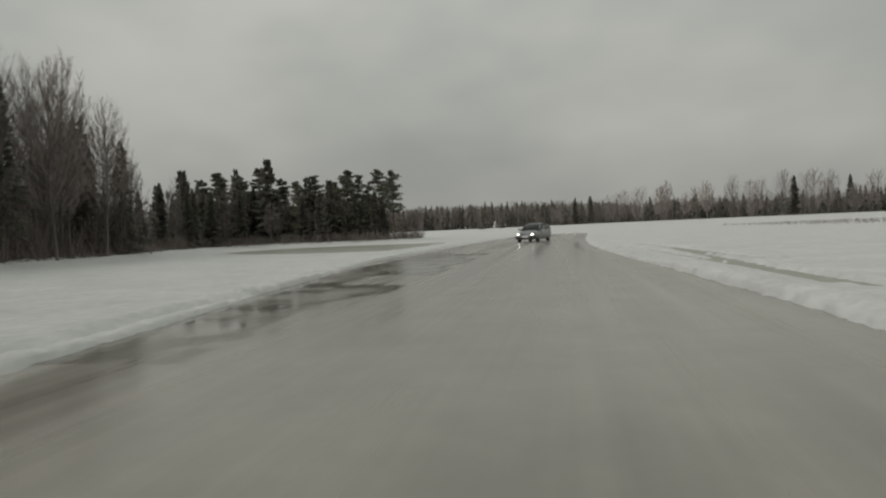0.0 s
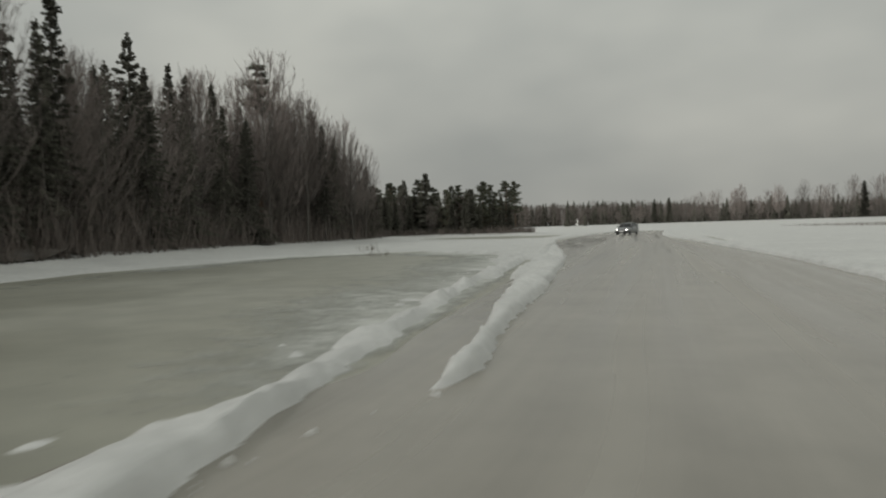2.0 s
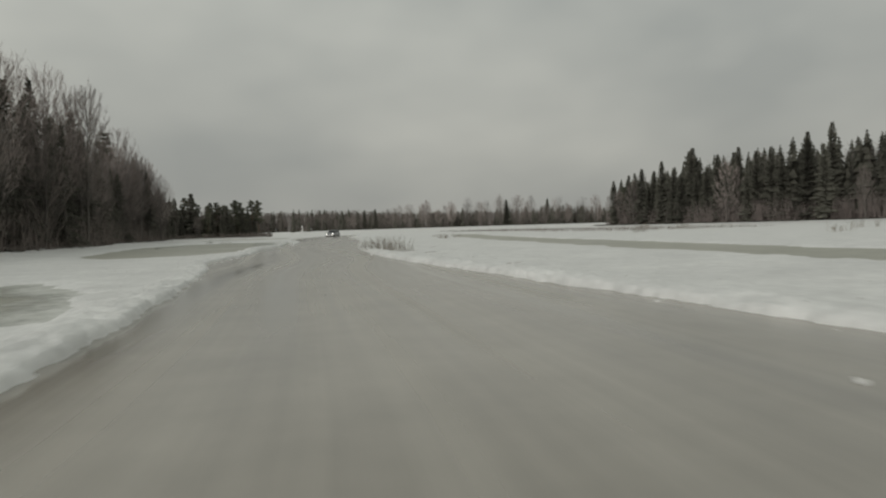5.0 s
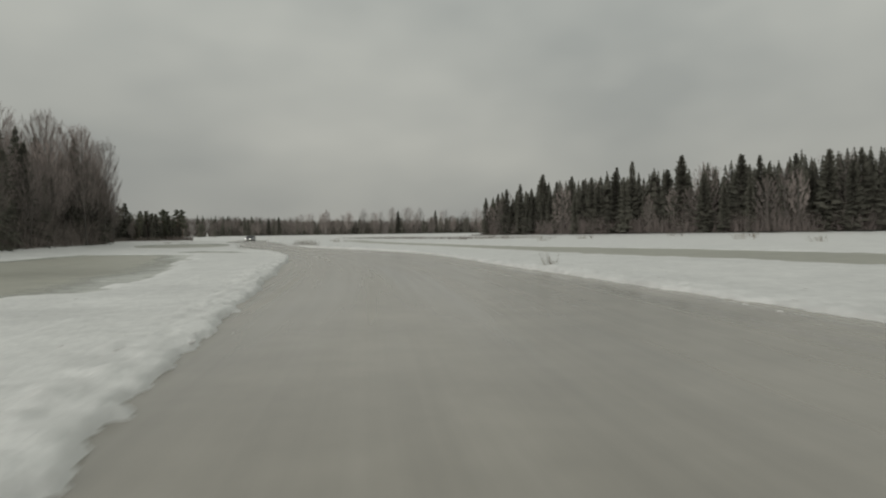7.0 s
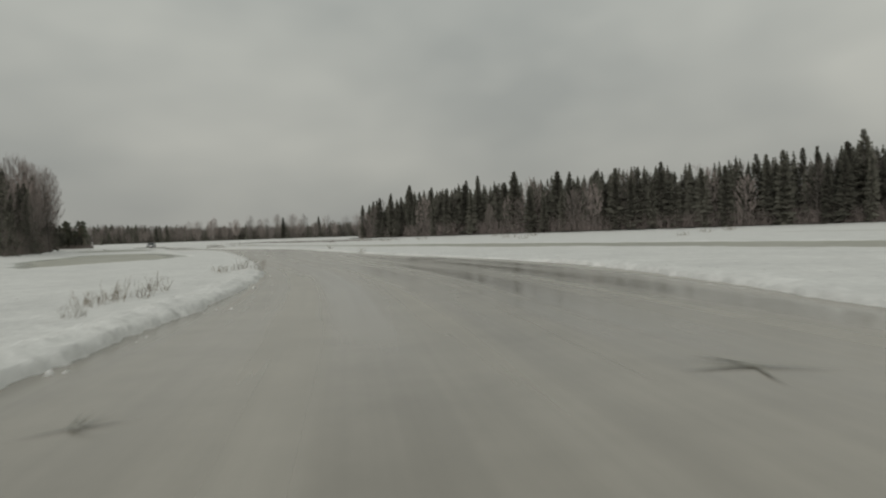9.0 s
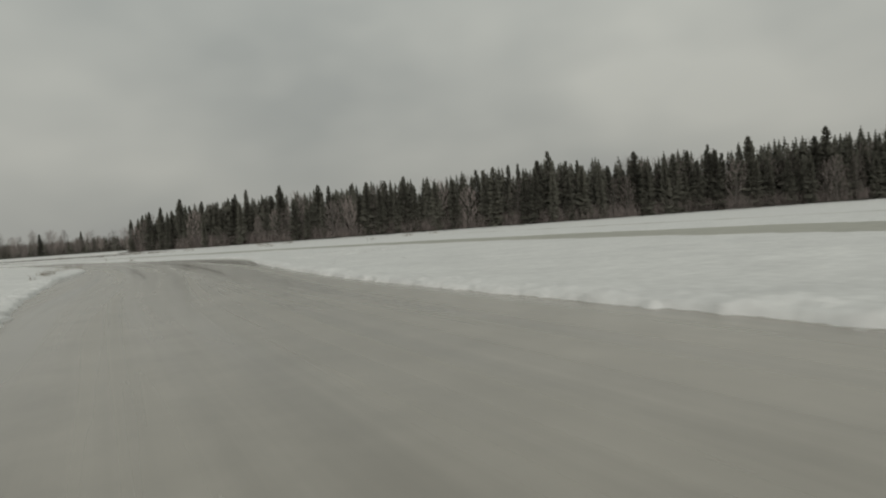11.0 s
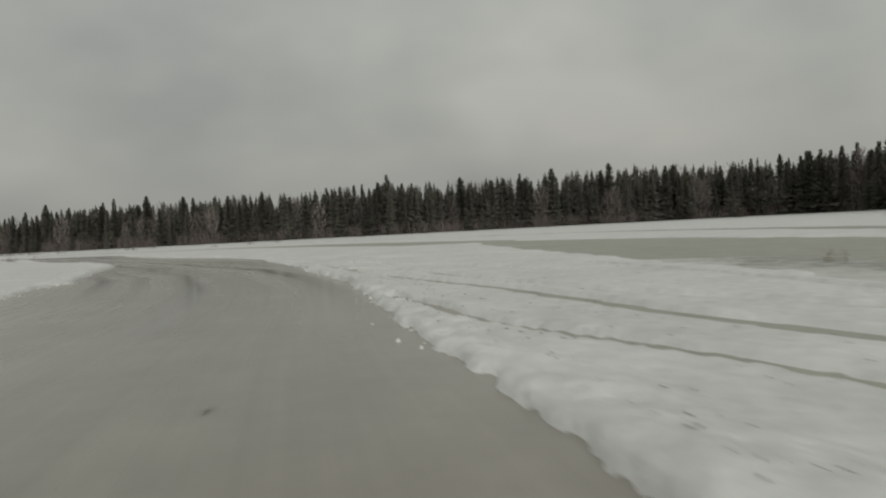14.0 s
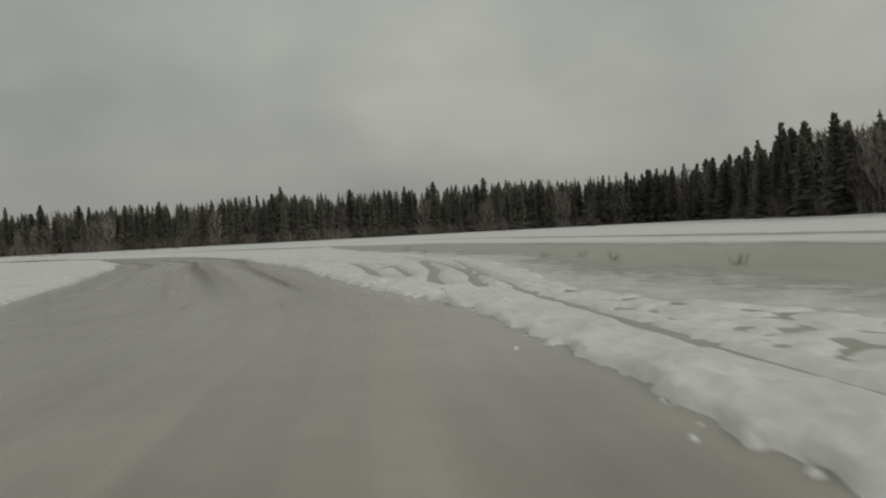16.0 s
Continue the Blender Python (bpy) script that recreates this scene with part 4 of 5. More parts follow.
r = random.Random(21)
places = []
pts = smooth_line(RIGHT_EDGE, 4)
tops = np.interp(np.linspace(0, 1, len(pts)), np.linspace(0, 1, len(RIGHT_TOPS)), RIGHT_TOPS)
for (a, b, h) in zip(pts, pts[1:], tops):
    n = Vector((b[1] - a[1], a[0] - b[0])).normalized()
    length = math.hypot(b[0] - a[0], b[1] - a[1])
    for _ in range(int(length / 0.33)):
        u, back = r.random(), -r.uniform(5, 30)
        places.append((a[0] + (b[0] - a[0]) * u + n.x * back, a[1] + (b[1] - a[1]) * u + n.y * back, 0.6, h * r.uniform(0.6, 0.93), r.random() < 0.8))
far_stuff("deep_wood", places, NEEDLE, "dense dark spruces deep in the wood")
places = []
for _ in range(1500):
    x = r.uniform(-150, 330)
    y = 335 + r.uniform(0, 70) - 0.25 * max(x - 40, 0)
    z = 0.5
    places.append((x, y, max(z, 0.4), r.uniform(12, 14.5) * (0.8 + 0.3 * math.exp(-((x - 60) / 90) ** 2)), r.random() < 0.3))
for _ in range(520):
    u = r.random()
    places.append((50 + u * 205 + r.uniform(-8, 8), 240 - u * 30 + r.uniform(0, 45), 0.6, r.uniform(6, 10.5) + 2.5 * u, r.random() < 0.45))
far_stuff("hill_wood", places, NEEDLE, "distant mixed wood on a low rise")
places = []
for _ in range(900):
    y = r.uniform(-85, 52)
    places.append((r.uniform(-80, -36) - (12 if y < -45 else 0), y, 0.5, r.uniform(0.75, 0.98) * float(np.interp(y, (-45, 0, 20, 52), (10, 11.5, 13, 10))), r.random() < 0.7))
for _ in range(170):
    y = r.uniform(16, 74)
    places.append((r.uniform(-52, -30), y, 0.5, r.uniform(0.6, 0.95) * float(np.interp(y, (16, 28, 50, 74), (13, 14, 11, 8))), r.random() < 0.12))
for _ in range(160):
    x, y = r.uniform(-60, -2), r.uniform(78, 150)
    places.append((x, y, 0.5, r.uniform(6, 9), r.random() < 0.6))
for _ in range(110):
    x, y = r.uniform(-24, 4), r.uniform(70, 84)
    places.append((x, y, 0.5, r.uniform(4, 6.6), r.random() < 0.75))
far_stuff("inner_wood", places, NEEDLE, "dense trees deeper in the near wood")

# ---------------------------------------------------------------- undergrowth and bushes


def brush(name, line, count, depth, height, mat, label):
    s = Soup()
    pts = smooth_line(line, 4)
    for _ in range(count):
        k = rng.randrange(len(pts) - 1)
        u = rng.random()
        (ax, ay), (bx, by) = pts[k][:2], pts[k + 1][:2]
        n = Vector((by - ay, ax - bx)).normalized()
        o = -rng.uniform(-0.4, depth)
        p = Vector((ax + (bx - ax) * u + n.x * o, ay + (by - ay) * u + n.y * o, 0.15))
        for _ in range(3):
            h = height * rng.uniform(0.4, 1.3)
            w = Vector((rng.uniform(-0.5, 0.5), rng.uniform(-0.5, 0.5), 1)).normalized() * h
            side = Vector((-w.y, w.x, 0.01)).normalized() * (0.009 + 0.005 * height)
            s.poly([p - side, p + side, p + w])
            q = p + w * rng.uniform(0.3, 0.7)
            g = (w + Vector((rng.uniform(-1, 1), rng.uniform(-1, 1), 0)) * h * 0.6) * 0.4
            s.poly([q - side * 0.7, q + side * 0.7, q + g])
    tagged(new(name, s.mesh(name, mat)), label, "undergrowth", kind="stuff")


brush("shore_brush", LEFT_EDGE, 4200, 5.0, 1.1, STEM, "tangled bare brush along the snowy shore")
brush("shore_thicket", LEFT_EDGE, 3200, 9.0, 3.4, STEM, "dense leafless thicket between the trunks of the near wood")
brush("point_brush", [(-16, 48), (-13, 62), (4, 66), (9, 82)], 1200, 3.0, 1.5, STEM, "tangled bare brush along the snowy point")
brush("meadow_brush", [(33, -30), (38, -5), (47, 30), (52, 60), (62, 98)][::-1], 3200, 22.0, 0.42, STEM, "low brown brush sticking out of the snow across the plain")
brush("wood_edge_brush", RIGHT_EDGE, 11000, 6.0, 5.5, TWIG, "bare brush at the foot of the spruce wood")


def make_shrub(seed, wide, deep, height, stems):
    r2 = random.Random(seed)
    s = Soup()
    for _ in range(stems):
        p = Vector((max(-0.4, min(0.4, r2.gauss(0, 0.3))) * wide, max(-0.4, min(0.4, r2.gauss(0, 0.3))) * deep, 0))
        way = Vector((r2.uniform(-0.6, 0.6) + p.x / wide * 0.7, r2.uniform(-0.6, 0.6), 1)).normalized()
        h = height * r2.uniform(0.45, 1.15)
        line = [p]
        for _ in range(3):
            way = (way + Vector((r2.uniform(-0.2, 0.2), r2.uniform(-0.2, 0.2), 0.05))).normalized()
            line.append(line[-1] + way * h / 3)
        s.tube(line, [0.009, 0.007, 0.005, 0.002], 3)
        for _ in range(6):
            q = line[1].lerp(line[3], r2.random())
            g = (way + Vector((r2.uniform(-1, 1), r2.uniform(-1, 1), r2.uniform(0, 0.6))) * 0.8).normalized() * h * r2.uniform(0.15, 0.4)
            s.tube([q, q + g], [0.005, 0.002], 3)
    return s.mesh("shrub", REED)


SHRUBS = [make_shrub(3, 1.6, 1.0, 1.0, 30), make_shrub(4, 1.2, 0.9, 0.8, 22), make_shrub(5, 2.2, 1.2, 0.6, 28)]


def shrub(kind, x, y, scale, turn, label, group):
    z = float(snow_height(np.array([x]), np.array([y]))[0])
    ob = new("shrub", SHRUBS[kind])
    ob.matrix_world = pose(x, y, max(z, 0) - 0.05, 0, 0, turn) @ Matrix.Scale(scale, 4)
    return tagged(ob, label, "shrub", group)


for x, y, sc, k in ((-6.2, -59.4, 0.6, 1), (-5.9, -60.2, 0.65, 0), (-5.8, -61.2, 0.7, 0), (-5.8, -62.2, 0.7, 0), (-5.8, -63.0, 0.65, 1), (-5.8, -63.9, 0.6, 0), (-5.6, -64.6, 0.5, 1)):
    shrub(k, x, y, sc, x * 60 % 360, "bare brown willow shrub sticking out of the snow bank", "roadside shrubs")
for x, y, sc, k in ((-44.2, -151.9, 0.5, 2), (-43.7, -150.9, 0.45, 1), (-43.2, -150.9, 0.4, 1), (-42.5, -149.5, 0.45, 1), (-38.3, -143.0, 0.5, 2), (-37.4, -142.3, 0.5, 1), (-37.4, -143.6, 0.45, 1), (-44.9, -153.6, 0.3, 1), (-47.6, -157.4, 0.3, 1)):
    shrub(k, x, y, sc, x * 60 % 360, "thin dry stems standing in the snow bank", "bank shrubs")
for x, y, sc, k in ((-101.5, -237.1, 0.4, 1), (-98.4, -236.1, 0.35, 1), (-97.2, -234.8, 0.3, 1), (-87.2, -227.8, 0.35, 1), (-105.3, -239.6, 0.4, 1), (-91.4, -230.6, 0.3, 1), (-79.3, -224.8, 0.4, 1)):
    shrub(k, x, y, sc, x * 60 % 360, "sparse dry reed stems standing in wet ice", "reeds in the wet ice")
for x, y, sc, k in ((10.2, -31, 0.9, 2), (11.6, -30.2, 0.8, 2), (-17.2, -115, 0.5, 1), (-22, -127, 0.45, 1), (14, -20, 0.7, 2), (31, -36, 1.3, 2), (44, -52, 1.2, 2), (27, -62, 1.0, 2),
                    (38, -84, 1.2, 2), (24, -100, 0.9, 2), (52, -20, 1.4, 2), (60, -70, 1.4, 2), (46, -116, 1.2, 2), (18, -128, 0.8, 2), (70, 10, 1.5, 2), (58, 30, 1.3, 2), (-11, -4, 0.7, 2),
                    (-9.5, -11.5, 0.6, 2), (66, -110, 1.4, 2), (80, -40, 1.5, 2)):
    shrub(k, x, y, sc, x * 60 % 360, "low tuft of dry brown stems in the snow", "far tufts")

# ---------------------------------------------------------------- the following car
PAINT = material("grey_paint", [(0.4, (0.26, 0.265, 0.27)), (0.6, (0.32, 0.325, 0.33))], 2.0, (0.25, 0.4), metal=0.5)
GLASS = material("dark_glass", [(0.4, (0.012, 0.014, 0.015)), (0.6, (0.02, 0.022, 0.024))], 2.0, (0.05, 0.1))
RUBBER = material("tyre_rubber", [(0.4, (0.015, 0.015, 0.015)), (0.6, (0.03, 0.03, 0.03))], 6.0, (0.8, 0.95))
ALLOY = material("alloy", [(0.4, (0.35, 0.35, 0.36)), (0.6, (0.5, 0.5, 0.5))], 6.0, (0.3, 0.45), metal=1.0)
TRIM = material("black_trim", [(0.4, (0.012, 0.012, 0.012)), (0.6, (0.025, 0.025, 0.025))], 6.0, (0.5, 0.7))
PLATE = material("plate_white", [(0.4, (0.6, 0.6, 0.58)), (0.6, (0.7, 0.7, 0.68))], 6.0, (0.4, 0.6))
LAMP = bpy.data.materials.new("lit_headlamp")
LAMP.use_nodes = True
LAMP.node_tree.nodes["Principled BSDF"].inputs["Base Color"].default_value = (0.9, 0.9, 0.88, 1)
LAMP.node_tree.nodes["Principled BSDF"].inputs["Emission Color"].default_value = (1.0, 0.96, 0.88, 1)
LAMP.node_tree.nodes["Principled BSDF"].inputs["Emission Strength"].default_value = 6.0
RED = material("tail_lamp", [(0.4, (0.25, 0.01, 0.01)), (0.6, (0.35, 0.02, 0.02))], 6.0, (0.15, 0.3))


def loft(sections, mat, name, smooth=True):
    """A skin through rings of points, closed at both ends."""
    bm = bmesh.new()
    rings = [[bm.verts.new(p) for p in ring] for ring in sections]
    for a, b in zip(rings, rings[1:]):
        for i in range(len(a)):
            j = (i + 1) % len(a)
            bm.faces.new((a[i], a[j], b[j], b[i]))
    bm.faces.new(rings[0][::-1])
    bm.faces.new(rings[-1])
    bmesh.ops.recalc_face_normals(bm, faces=bm.faces)
    data = bpy.data.meshes.new(name)
    bm.to_mesh(data)
    bm.free()
    data.materials.append(mat)
    if smooth:
        data.polygons.foreach_set("use_smooth", [True] * len(data.polygons))
    return data


def hull_ring(x, half, low, waist, bulge=0.05):
    """A cross-section of the lower body at x along the car."""
    return [(x, -half * 0.86, low), (x, -half, low + 0.10), (x, -half - bulge, (low + waist) / 2), (x, -half + 0.01, waist - 0.05), (x, -half + 0.09, waist), (x, 0, waist + 0.03),
            (x, half - 0.09, waist), (x, half - 0.01, waist - 0.05), (x, half + bulge, (low + waist) / 2), (x, half, low + 0.10), (x, half * 0.86, low)]


def cabin_ring(x, z0, z1, w0, w1):
    return [(x, -w0, z0), (x, -(w0 + w1) / 2 - 0.02, (z0 + z1) / 2), (x, -w1, z1 - 0.05), (x, -w1 + 0.1, z1), (x, 0, z1 + 0.02), (x, w1 - 0.1, z1), (x, w1, z1 - 0.05),
            (x, (w0 + w1) / 2 + 0.02, (z0 + z1) / 2), (x, w0, z0)]


def wheel(parent, x, y):
    w = part("wheel", None, parent)
    w.matrix_local = pose(x, y, 0.315)
    bm = bmesh.new()
    bmesh.ops.create_cone(bm, cap_ends=True, segments=24, radius1=0.315, radius2=0.315, depth=0.2)
    bmesh.ops.bevel(bm, geom=[e for e in bm.edges if abs(e.verts[0].co.z - e.verts[1].co.z) < 1e-5], offset=0.03, segments=2, affect="EDGES")
    bmesh.ops.rotate(bm, verts=bm.verts, matrix=Matrix.Rotation(radians(90), 3, "X"))
    data = bpy.data.meshes.new("tyre")
    bm.to_mesh(data)
    bm.free()
    data.materials.append(RUBBER)
    part("tyre", data, w)
    s = Soup()
    out = -1 if y < 0 else 1
    for k in range(5):
        a = math.tau * k / 5
        d, e = Vector((math.cos(a), 0, math.sin(a))), Vector((-math.sin(a), 0, math.cos(a)))
        o = Vector((0, out * 0.104, 0))
        s.poly([o + e * 0.03, o - e * 0.03, o + d * 0.2 - e * 0.045, o + d * 0.2 + e * 0.045])
    ring = [Vector((math.cos(math.tau * k / 20) * 0.205, out * 0.1, math.sin(math.tau * k / 20) * 0.205)) for k in range(21)]
    s.tube(ring, [0.018] * 21, 4)
    part("rim", s.mesh("rim", ALLOY), w)


car = new("car")
car.matrix_world = pose(15.3, 39.5, 0.008, 0, 0, -122)
part("body", loft([hull_ring(2.16, 0.58, 0.30, 0.56, 0.03), hull_ring(2.08, 0.74, 0.22, 0.68), hull_ring(1.75, 0.82, 0.20, 0.78), hull_ring(1.2, 0.85, 0.19, 0.86), hull_ring(0.85, 0.85, 0.19, 0.92),
                    hull_ring(0.0, 0.85, 0.19, 0.93), hull_ring(-1.2, 0.85, 0.19, 0.95), hull_ring(-1.8, 0.83, 0.22, 0.96), hull_ring(-2.1, 0.76, 0.28, 0.92)], PAINT, "body"), car)
part("cabin", loft([cabin_ring(0.95, 0.9, 0.94, 0.76, 0.7), cabin_ring(0.25, 0.9, 1.38, 0.77, 0.58), cabin_ring(-0.1, 0.9, 1.43, 0.77, 0.57), cabin_ring(-1.4, 0.92, 1.44, 0.77, 0.57),
                     cabin_ring(-1.85, 0.92, 1.38, 0.75, 0.55), cabin_ring(-2.08, 0.92, 0.98, 0.72, 0.6)], GLASS, "cabin"), car, "dark tinted windows")
part("roof", loft([cabin_ring(0.24, 1.375, 1.40, 0.60, 0.57), cabin_ring(-0.1, 1.42, 1.455, 0.59, 0.56), cabin_ring(-1.4, 1.43, 1.465, 0.59, 0.56), cabin_ring(-1.88, 1.37, 1.40, 0.57, 0.54)], PAINT, "roof"), car)
for y in (-1, 1):
    for x0, x1 in (((0.92, 0.92), (0.26, 1.37)), ((-0.35, 0.92), (-0.42, 1.42)), ((-1.25, 0.93), (-1.3, 1.42)), ((-2.06, 0.95), (-1.86, 1.37))):
        s = Soup()
        s.tube([Vector((x0[0], y * 0.775, x0[1])), Vector((x1[0], y * 0.60, x1[1]))], [0.045, 0.035], 6)
        part("pillar", s.mesh("pillar", PAINT, True), car)
    s = Soup()
    s.box(0.62, 0.78, y * 0.96 - 0.1, y * 0.96 + 0.1, 0.93, 1.07)
    part("mirror", s.mesh("mirror", PAINT), car)
    lens = loft([[(2.11 + dx, y * (0.56 + 0.12 * k * math.cos(a)), 0.60 + 0.055 * k * math.sin(a)) for a in [math.tau * i / 12 for i in range(12)]] for dx, k in ((-0.05, 1.0), (0.02, 0.95), (0.035, 0.5))],
                LAMP, "headlight")
    part("headlight", lens, car, "lit white headlight")
    s = Soup()
    s.tube([Vector((-2.1, y * 0.66, 0.72)), Vector((-2.1, y * 0.66, 0.92))], [0.06, 0.06], 6)
    part("tail_light", s.mesh("tail_light", RED), car)
    for x in (1.35, -1.3):
        wheel(car, x, y * 0.76)
s = Soup()
for k in range(4):
    s.box(2.13, 2.165, -0.38, 0.38, 0.53 + k * 0.03, 0.545 + k * 0.03)
part("grille", s.mesh("grille", TRIM), car)
s = Soup()
s.box(2.02, 2.20, -0.80, 0.80, 0.26, 0.42)
part("bumper", s.mesh("bumper", TRIM), car)
s = Soup()
s.box(2.2, 2.212, -0.26, 0.26, 0.36, 0.47)
part("number_plate", s.mesh("number_plate", PLATE), car)
tagged(car, "silver grey estate car with lit headlights on the ice road", "car")

# ---------------------------------------------------------------- loose things on the ice and snow
rng = random.Random(44)


def make_chunk(seed):
    r3 = random.Random(seed)
    bm = bmesh.new()
    bmesh.ops.create_icosphere(bm, subdivisions=2, radius=0.1)
    for v in bm.verts:
        n = noise.noise(v.co * 14 + Vector((seed, 0, 0)))
        v.co *= 1 + 0.45 * n
        v.co.z *= 0.7
    data = bpy.data.meshes.new("snow_chunk")
    bm.to_mesh(data)
    bm.free()
    data.materials.append(SNOW)
    return data


CHUNKS = [make_chunk(k) for k in range(4)]
for x, y, sc in ((-3.2, -24.6, 1.0), (-2.9, -23.6, 0.6), (-6.1, -44.9, 0.8), (-32.8, -133.9, 1.1), (-32.2, -132.0, 0.9), (-28.9, -123.2, 0.9), (-11.8, -90.6, 0.8), (-7.6, -65.3, 1.0), (-10.0, -45.4, 2.0),
                 (-10.4, -46.6, 1.4), (-11.4, -50.0, 1.2), (-27.5, -142, 0.8), (-40.5, -150, 0.8), 
                 (-17.4, -86.4, 0.9)):
    z = max(float(snow_height(np.array([x]), np.array([y]))[0]), 0.006)
    sc *= 0.45
    ob = new("snow_chunk", CHUNKS[int(abs(x * 7)) % 4])
    ob.matrix_world = pose(x, y, z + 0.045 * sc, 0, 0, x * 91 % 360) @ Matrix.Scale(sc, 4)
    tagged(ob, "loose lump of crusted snow knocked off the bank", "snow lump", "loose snow lumps")


def make_stick(seed):
    r3 = random.Random(seed)
    s = Soup()
    pts = [Vector((-0.35, 0, 0.012))]
    for k in range(4):
        pts.append(pts[-1] + Vector((0.18, r3.uniform(-0.06, 0.06), r3.uniform(-0.004, 0.03))))
    s.tube(pts, [0.010, 0.009, 0.008, 0.006, 0.003], 5)
    s.tube([pts[2], pts[2] + Vector((0.12, 0.14, 0.03))], [0.005, 0.002], 4)
    return s.mesh("twig", TWIG)


STICKS = [make_stick(k) for k in range(3)]
for x, y, sc in ((-5.7, -67.8, 1.4), (-4.8, -58.5, 1.6), (-5.3, -60.0, 1.1), (-5.2, -63.5, 1.0), (-4.8, -57.6, 1.2), (-102.2, -230.4, 1.3), (-100.0, -229.5, 1.0),
                 (-88.9, -219.4, 0.8), (-116.7, -236.2, 1.2), (-118.2, -236.9, 1.2), (-3.9, -66.0, 1.0), (-2.5, -60, 1.2), (-94, -221.8, 0.8), (-104, -228.6, 1.0), (-111.5, -232.6, 0.9), (-85.4, -217.6, 0.7),
                 (-110.5, -233.8, 0.8), (-5, -53, 1.0), (-6.2, -73, 0.9), (-8.5, -80, 0.9), (-43.5, -175.8, 1.0), (-45, -173.6, 0.9)):
    z = max(float(snow_height(np.array([x]), np.array([y]))[0]), 0.006)
    if float(lane_offset(np.array([x]), np.array([y]))[0]) > -0.35:
        continue
    ob = new("twig", STICKS[int(abs(x * 7)) % 3])
    ob.matrix_world = pose(x, y, z + 0.004, 0, 0, x * 131 % 360) @ Matrix.Scale(sc * 0.6, 4)
    tagged(ob, "short dead twig lying on the snow", "twig", "twigs on the snow")

# A small house among the trees at the head of the plain.
WALL = material("white_boards", [(0.4, (0.62, 0.62, 0.60)), (0.6, (0.74, 0.74, 0.72))], 1.5, (0.6, 0.8))
ROOFING = material("dark_roofing", [(0.4, (0.06, 0.05, 0.05)), (0.6, (0.10, 0.085, 0.08))], 1.5, (0.7, 0.9))
house = new("house")
house.matrix_world = pose(66, 322, 0.5, 0, 0, 12)
s = Soup()
s.box(-4, 4, -3, 3, 0, 3.4)
s.poly([(-4, -3, 3.4), (-4, 3, 3.4), (-4, 0, 5.6)])
s.poly([(4, -3, 3.4), (4, 3, 3.4), (4, 0, 5.6)])
part("wall", s.mesh("wall", WALL), house)
s = Soup()
for y in (-1, 1):
    s.poly([(-4.4, y * 3.4, 3.15), (4.4, y * 3.4, 3.15), (4.4, 0, 5.75), (-4.4, 0, 5.75)])
    s.poly([(-4.4, y * 3.4, 3.02), (4.4, y * 3.4, 3.02), (4.4, 0, 5.62), (-4.4, 0, 5.62)])
part("roof", s.mesh("roof", ROOFING), house)
for x in (-2.4, 0.0, 2.4):
    s = Soup()
    s.box(x - 0.5, x + 0.5, -3.04, -2.99, 1.2, 2.5)
    part("window", s.mesh("window", GLASS), house)
tagged(house, "small white wooden house with a dark gabled roof among trees", "house")


# ---------------------------------------------------------------- marks on the ice and litter on the snow


def lane_place(k, o):
    """A place k points along the lane and o metres to its side."""
    i = min(int(k), len(LANE) - 2)
    u = k - i
    x, y = (LANE_LINE[i][n] * (1 - u) + LANE_LINE[i + 1][n] * u for n in (0, 1))
    d = Vector((LANE_LINE[i + 1][0] - LANE_LINE[i][0], LANE_LINE[i + 1][1] - LANE_LINE[i][1])).normalized()
    return Vector((x + d.y * o, y - d.x * o, 0))


def skid(s, line, width, z):
    """A ragged dark scrape that follows a line and fades to points at both ends."""
    n = len(line)
    for i in range(n - 1):
        a, b = line[i], line[i + 1]
        side = Vector((a.y - b.y, b.x - a.x, 0)).normalized()
        w0 = width * math.sin(math.pi * (i + 0.15) / (n - 0.7)) * rng.uniform(0.5, 1.2)
        w1 = width * math.sin(math.pi * min((i + 1.15) / (n - 0.7), 1.0)) * rng.uniform(0.5, 1.2)
        s.poly([(*(a + side * w0)[:2], z), (*(b + side * w1)[:2], z), (*(b - side * w1)[:2], z), (*(a - side * w0)[:2], z)])


rng = random.Random(71)
s = Soup()
KS = len(LANE) - 1
BEND = [i for i, (x, y) in enumerate(LANE_LINE) if -204 < y < -186]
for n in range(110):
    k0 = rng.uniform(BEND[0], BEND[-1] - 2)
    near, off = LANE_WIDTH[int(k0)]
    o = rng.uniform(-off + 0.3, near - 0.3)
    drift = rng.uniform(0.05, 0.3)
    line = [lane_place(k0 + 0.25 * q, o + drift * q * 0.5) for q in range(rng.randint(5, 13))]
    skid(s, line, 0.015 + 0.035 * rng.random() ** 2, 0.0105 + 0.000012 * n)
tagged(new("skid_marks", s.mesh("skid_marks", SKID)), "dark scored tyre scrapes fanning across the ice road", "tyre marks", kind="stuff")


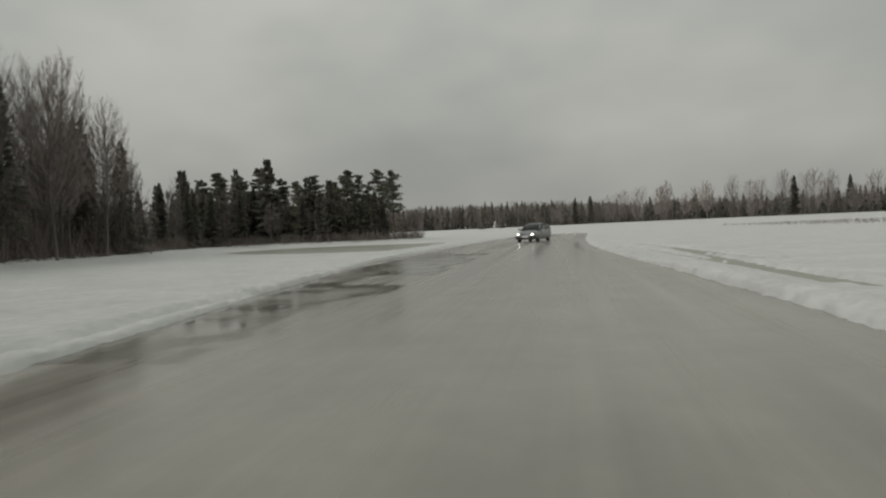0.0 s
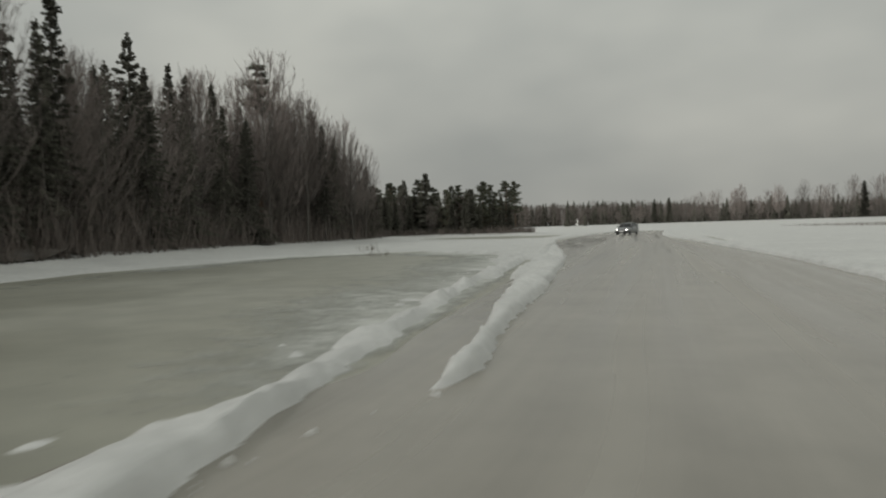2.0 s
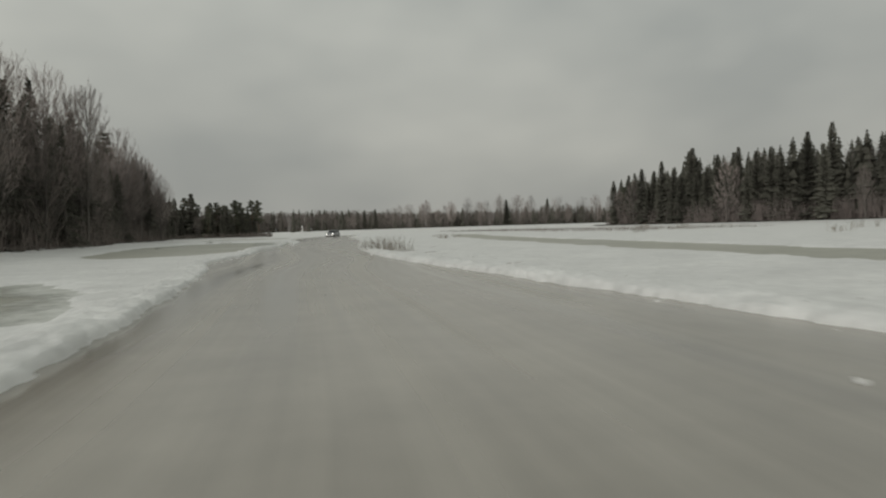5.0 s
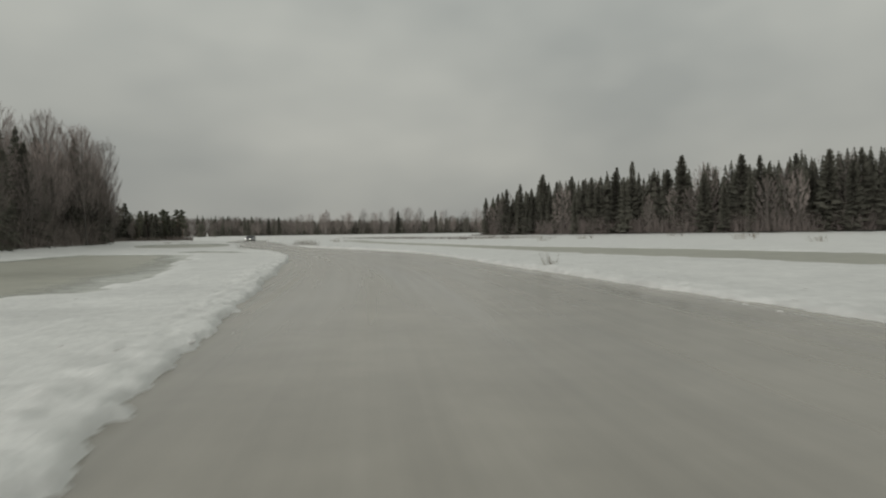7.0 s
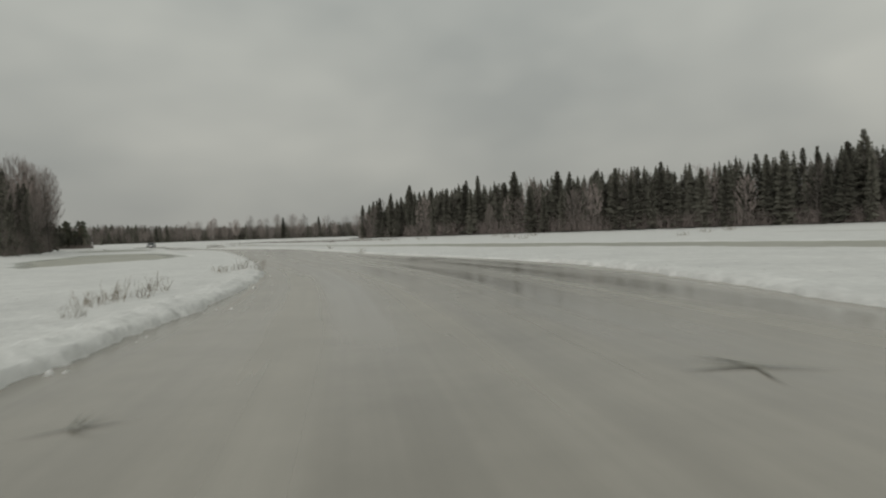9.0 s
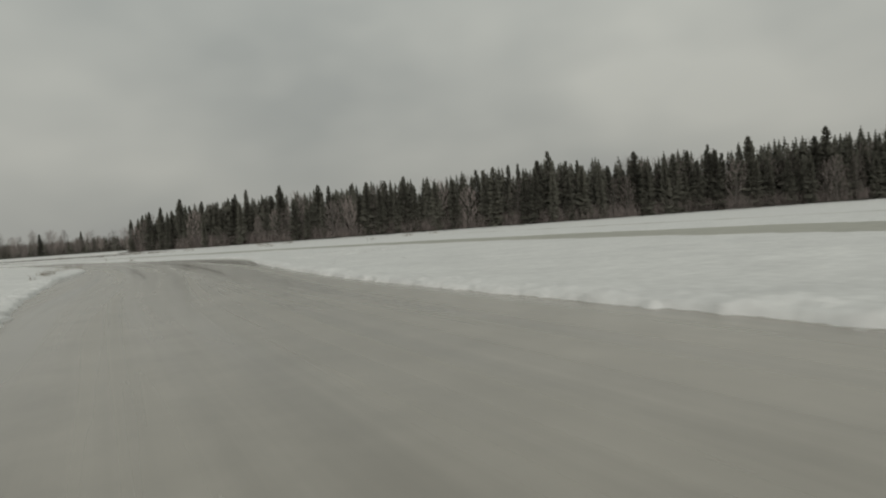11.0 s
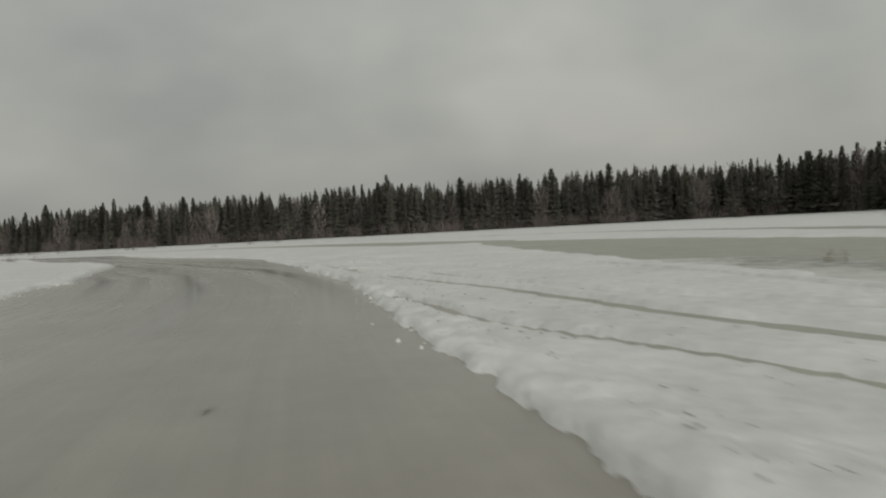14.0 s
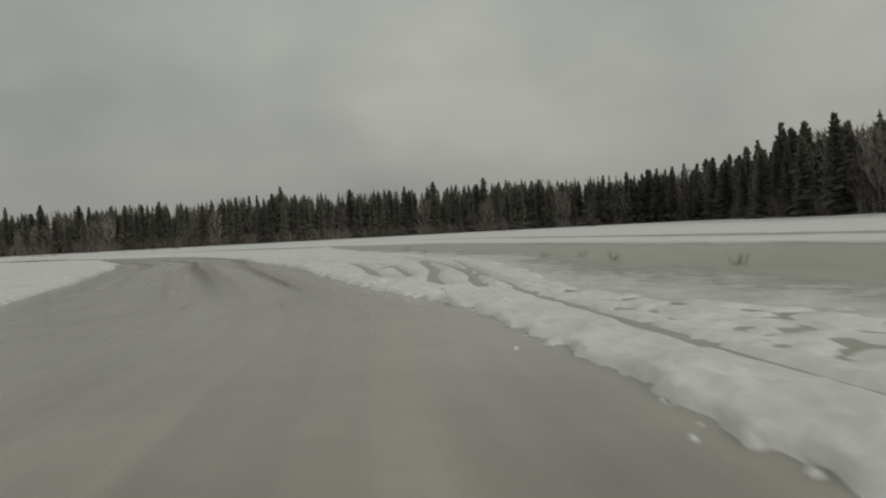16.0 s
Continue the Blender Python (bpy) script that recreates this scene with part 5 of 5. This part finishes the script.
def star(s, x, y, size, z):
    """A starred crack: a dark heart with thin uneven arms."""
    for k in range(rng.randint(5, 8)):
        a = rng.uniform(0, math.tau)
        c, bow = Vector((x, y, 0)), rng.uniform(-0.07, 0.07)
        line = [c + Vector((math.cos(a + bow * q), math.sin(a + bow * q), 0)) * size * q / 4 for q in range(5)]
        for i in range(4):
            d = Vector((line[i].y - line[i + 1].y, line[i + 1].x - line[i].x, 0)).normalized()
            w0, w1 = size * 0.045 * (1 - i / 4) ** 1.5, size * 0.045 * (1 - (i + 1) / 4) ** 1.5
            s.poly([(*(line[i] + d * w0)[:2], z + 0.0007 * k), (*(line[i + 1] + d * w1)[:2], z + 0.0007 * k), (*(line[i + 1] - d * w1)[:2], z + 0.0007 * k), (*(line[i] - d * w0)[:2], z + 0.0007 * k)])


for n, (x, y, size) in enumerate(((-7.0, -56.0, 0.5), (-10.3, -53.7, 0.25), (-9.2, -54.9, 0.25), (-7.0, -55.2, 0.2), (-6.6, -55.6, 0.25), (-7.8, -59.6, 0.45), (-42.0, -162.0, 0.9), (-46.2, -159.8, 0.5),
                                   (-51.4, -173.2, 0.25), (-50.9, -175.3, 0.2), (-52.3, -175.5, 0.35), (-110.9, -229.2, 0.22), (-110.7, -230.8, 0.16), (-111.2, -231.2, 0.16), (-117.5, -231.8, 0.35),
                                   (-116.9, -231.2, 0.2), (1.8, -14.6, 0.3), (3.0, -14.0, 0.25), (-9.6, -64.4, 0.2), (-9.8, -62.7, 0.2), (-103.7, -226.2, 0.18), (-103.9, -227.0, 0.18), (-105.1, -228.4, 0.2),
                                   (-47.7, -167.4, 0.4), (-44.1, -164.9, 0.3), (-36.2, -144.7, 0.2), (-33.6, -143.2, 0.3), (-91.8, -219.0, 0.2))):
    s = Soup()
    star(s, x, y, size * 0.75, 0.016)
    tagged(new("ice_crack", s.mesh("ice_crack", CRACK)), "dark starred crack in the polished ice", "crack", "cracks in the ice")

# Melt water standing on the ice along the banks.


def puddle(k0, k1, o0, o1, seed):
    """Water between two points along the lane and two distances to its side, with a ragged shore."""
    ks, os_ = np.linspace(k0, k1, 90), np.linspace(o0, o1, 50)
    at = np.array([[lane_place(k, o)[:2] for o in os_] for k in ks])
    xs, ys = at[:, :, 0], at[:, :, 1]
    u, v = np.meshgrid(np.linspace(0, 1, 50), np.linspace(0, 1, 90))
    keep = np.minimum(np.minimum(u, 1 - u) * 1.3, np.minimum(v, 1 - v) * 2.0) + (rough_field(xs, ys, 2.4, seed) - 0.5) * 0.9 + (rough_field(xs, ys, 0.7, seed + 1) - 0.5) * 0.35
    keep += (rough_field(xs, ys, 0.25, seed + 2) - 0.5) * 0.15
    verts, quads = sheet("", xs, ys, np.full(xs.shape, 0.0095), (keep > -0.3)[:-1, :-1], WATER)
    kept = np.unique(quads)
    pond = mesh_from("puddle", verts, quads, WATER)
    pond.attributes.new("amount", "FLOAT", "POINT").data.foreach_set("value", np.clip(keep * 1.6, -0.4, 0.6).ravel()[kept].astype(np.float32))
    tagged(new("puddle", pond), "shallow melt water lying on the ice beside the snow", "puddle", "melt water puddles")


puddle(14.0, 22.8, 3.2, 6.9, 101)
puddle(91.2, 93.0, -4.9, -7.1, 121)

# Scraps of bark and needles strewn over the snow beside the lane.
s = Soup()
spots = []
for _ in range(1500):
    k = rng.choice((rng.uniform(0.28, 0.5), rng.uniform(0.74, 0.95))) * KS
    near, off = LANE_WIDTH[int(k)]
    spots.append(lane_place(k, -off - 0.3 - abs(rng.gauss(0, 2.0)) if rng.random() < 0.8 else near + 0.3 + abs(rng.gauss(0, 2.0))))
tall = snow_height(np.array([p.x for p in spots]), np.array([p.y for p in spots]))
for p, h in zip(spots, tall):
    if h < 0.02:
        continue
    a, l, w = rng.uniform(0, math.tau), rng.uniform(0.008, 0.035), rng.uniform(0.004, 0.008)
    d = Vector((math.cos(a), math.sin(a), 0))
    e = Vector((-d.y, d.x, 0))
    z = Vector((0, 0, float(h) + 0.012))
    s.poly([p - d * l + z, p + e * w + z, p + d * l + z, p - e * w + z + Vector((0, 0, 0.01))])
tagged(new("litter", s.mesh("litter", TWIG)), "scraps of bark and needles strewn over the snow", "litter", kind="stuff")

# Crumbs of snow fallen from the banks on to the ice.
s = Soup()
for _ in range(900):
    k = rng.uniform(0.22, 0.98) * KS
    near, off = LANE_WIDTH[int(k)]
    if rough_field(np.array([k * 7.0]), np.array([0.5]), 9.0, 91)[0] < 0.35:
        continue
    gap = 0.06 - 0.1 * rng.random() ** 2 + (0.0 if rng.random() < 0.8 else -0.35 * rng.random())
    p = lane_place(k, near + gap if rng.random() < 0.5 else -off - gap)
    size = 0.010 + 0.032 * rng.random() ** 3
    ring = [p + Vector((math.cos(a + rng.uniform(-0.3, 0.3)), math.sin(a), 0)) * size * rng.uniform(0.7, 1.3) + Vector((0, 0, 0.007)) for a in (0, 1.05, 2.1, 3.15, 4.2, 5.25)]
    top = [q.lerp(p, 0.45) + Vector((0, 0, size * rng.uniform(0.6, 1.1))) for q in ring]
    s.poly(top)
    for i in range(6):
        s.poly([ring[i], ring[(i + 1) % 6], top[(i + 1) % 6], top[i]])
tagged(new("snow_crumbs", s.mesh("snow_crumbs", SNOW)), "small crumbs of snow fallen from the banks on to the ice", "snow crumbs", kind="stuff")
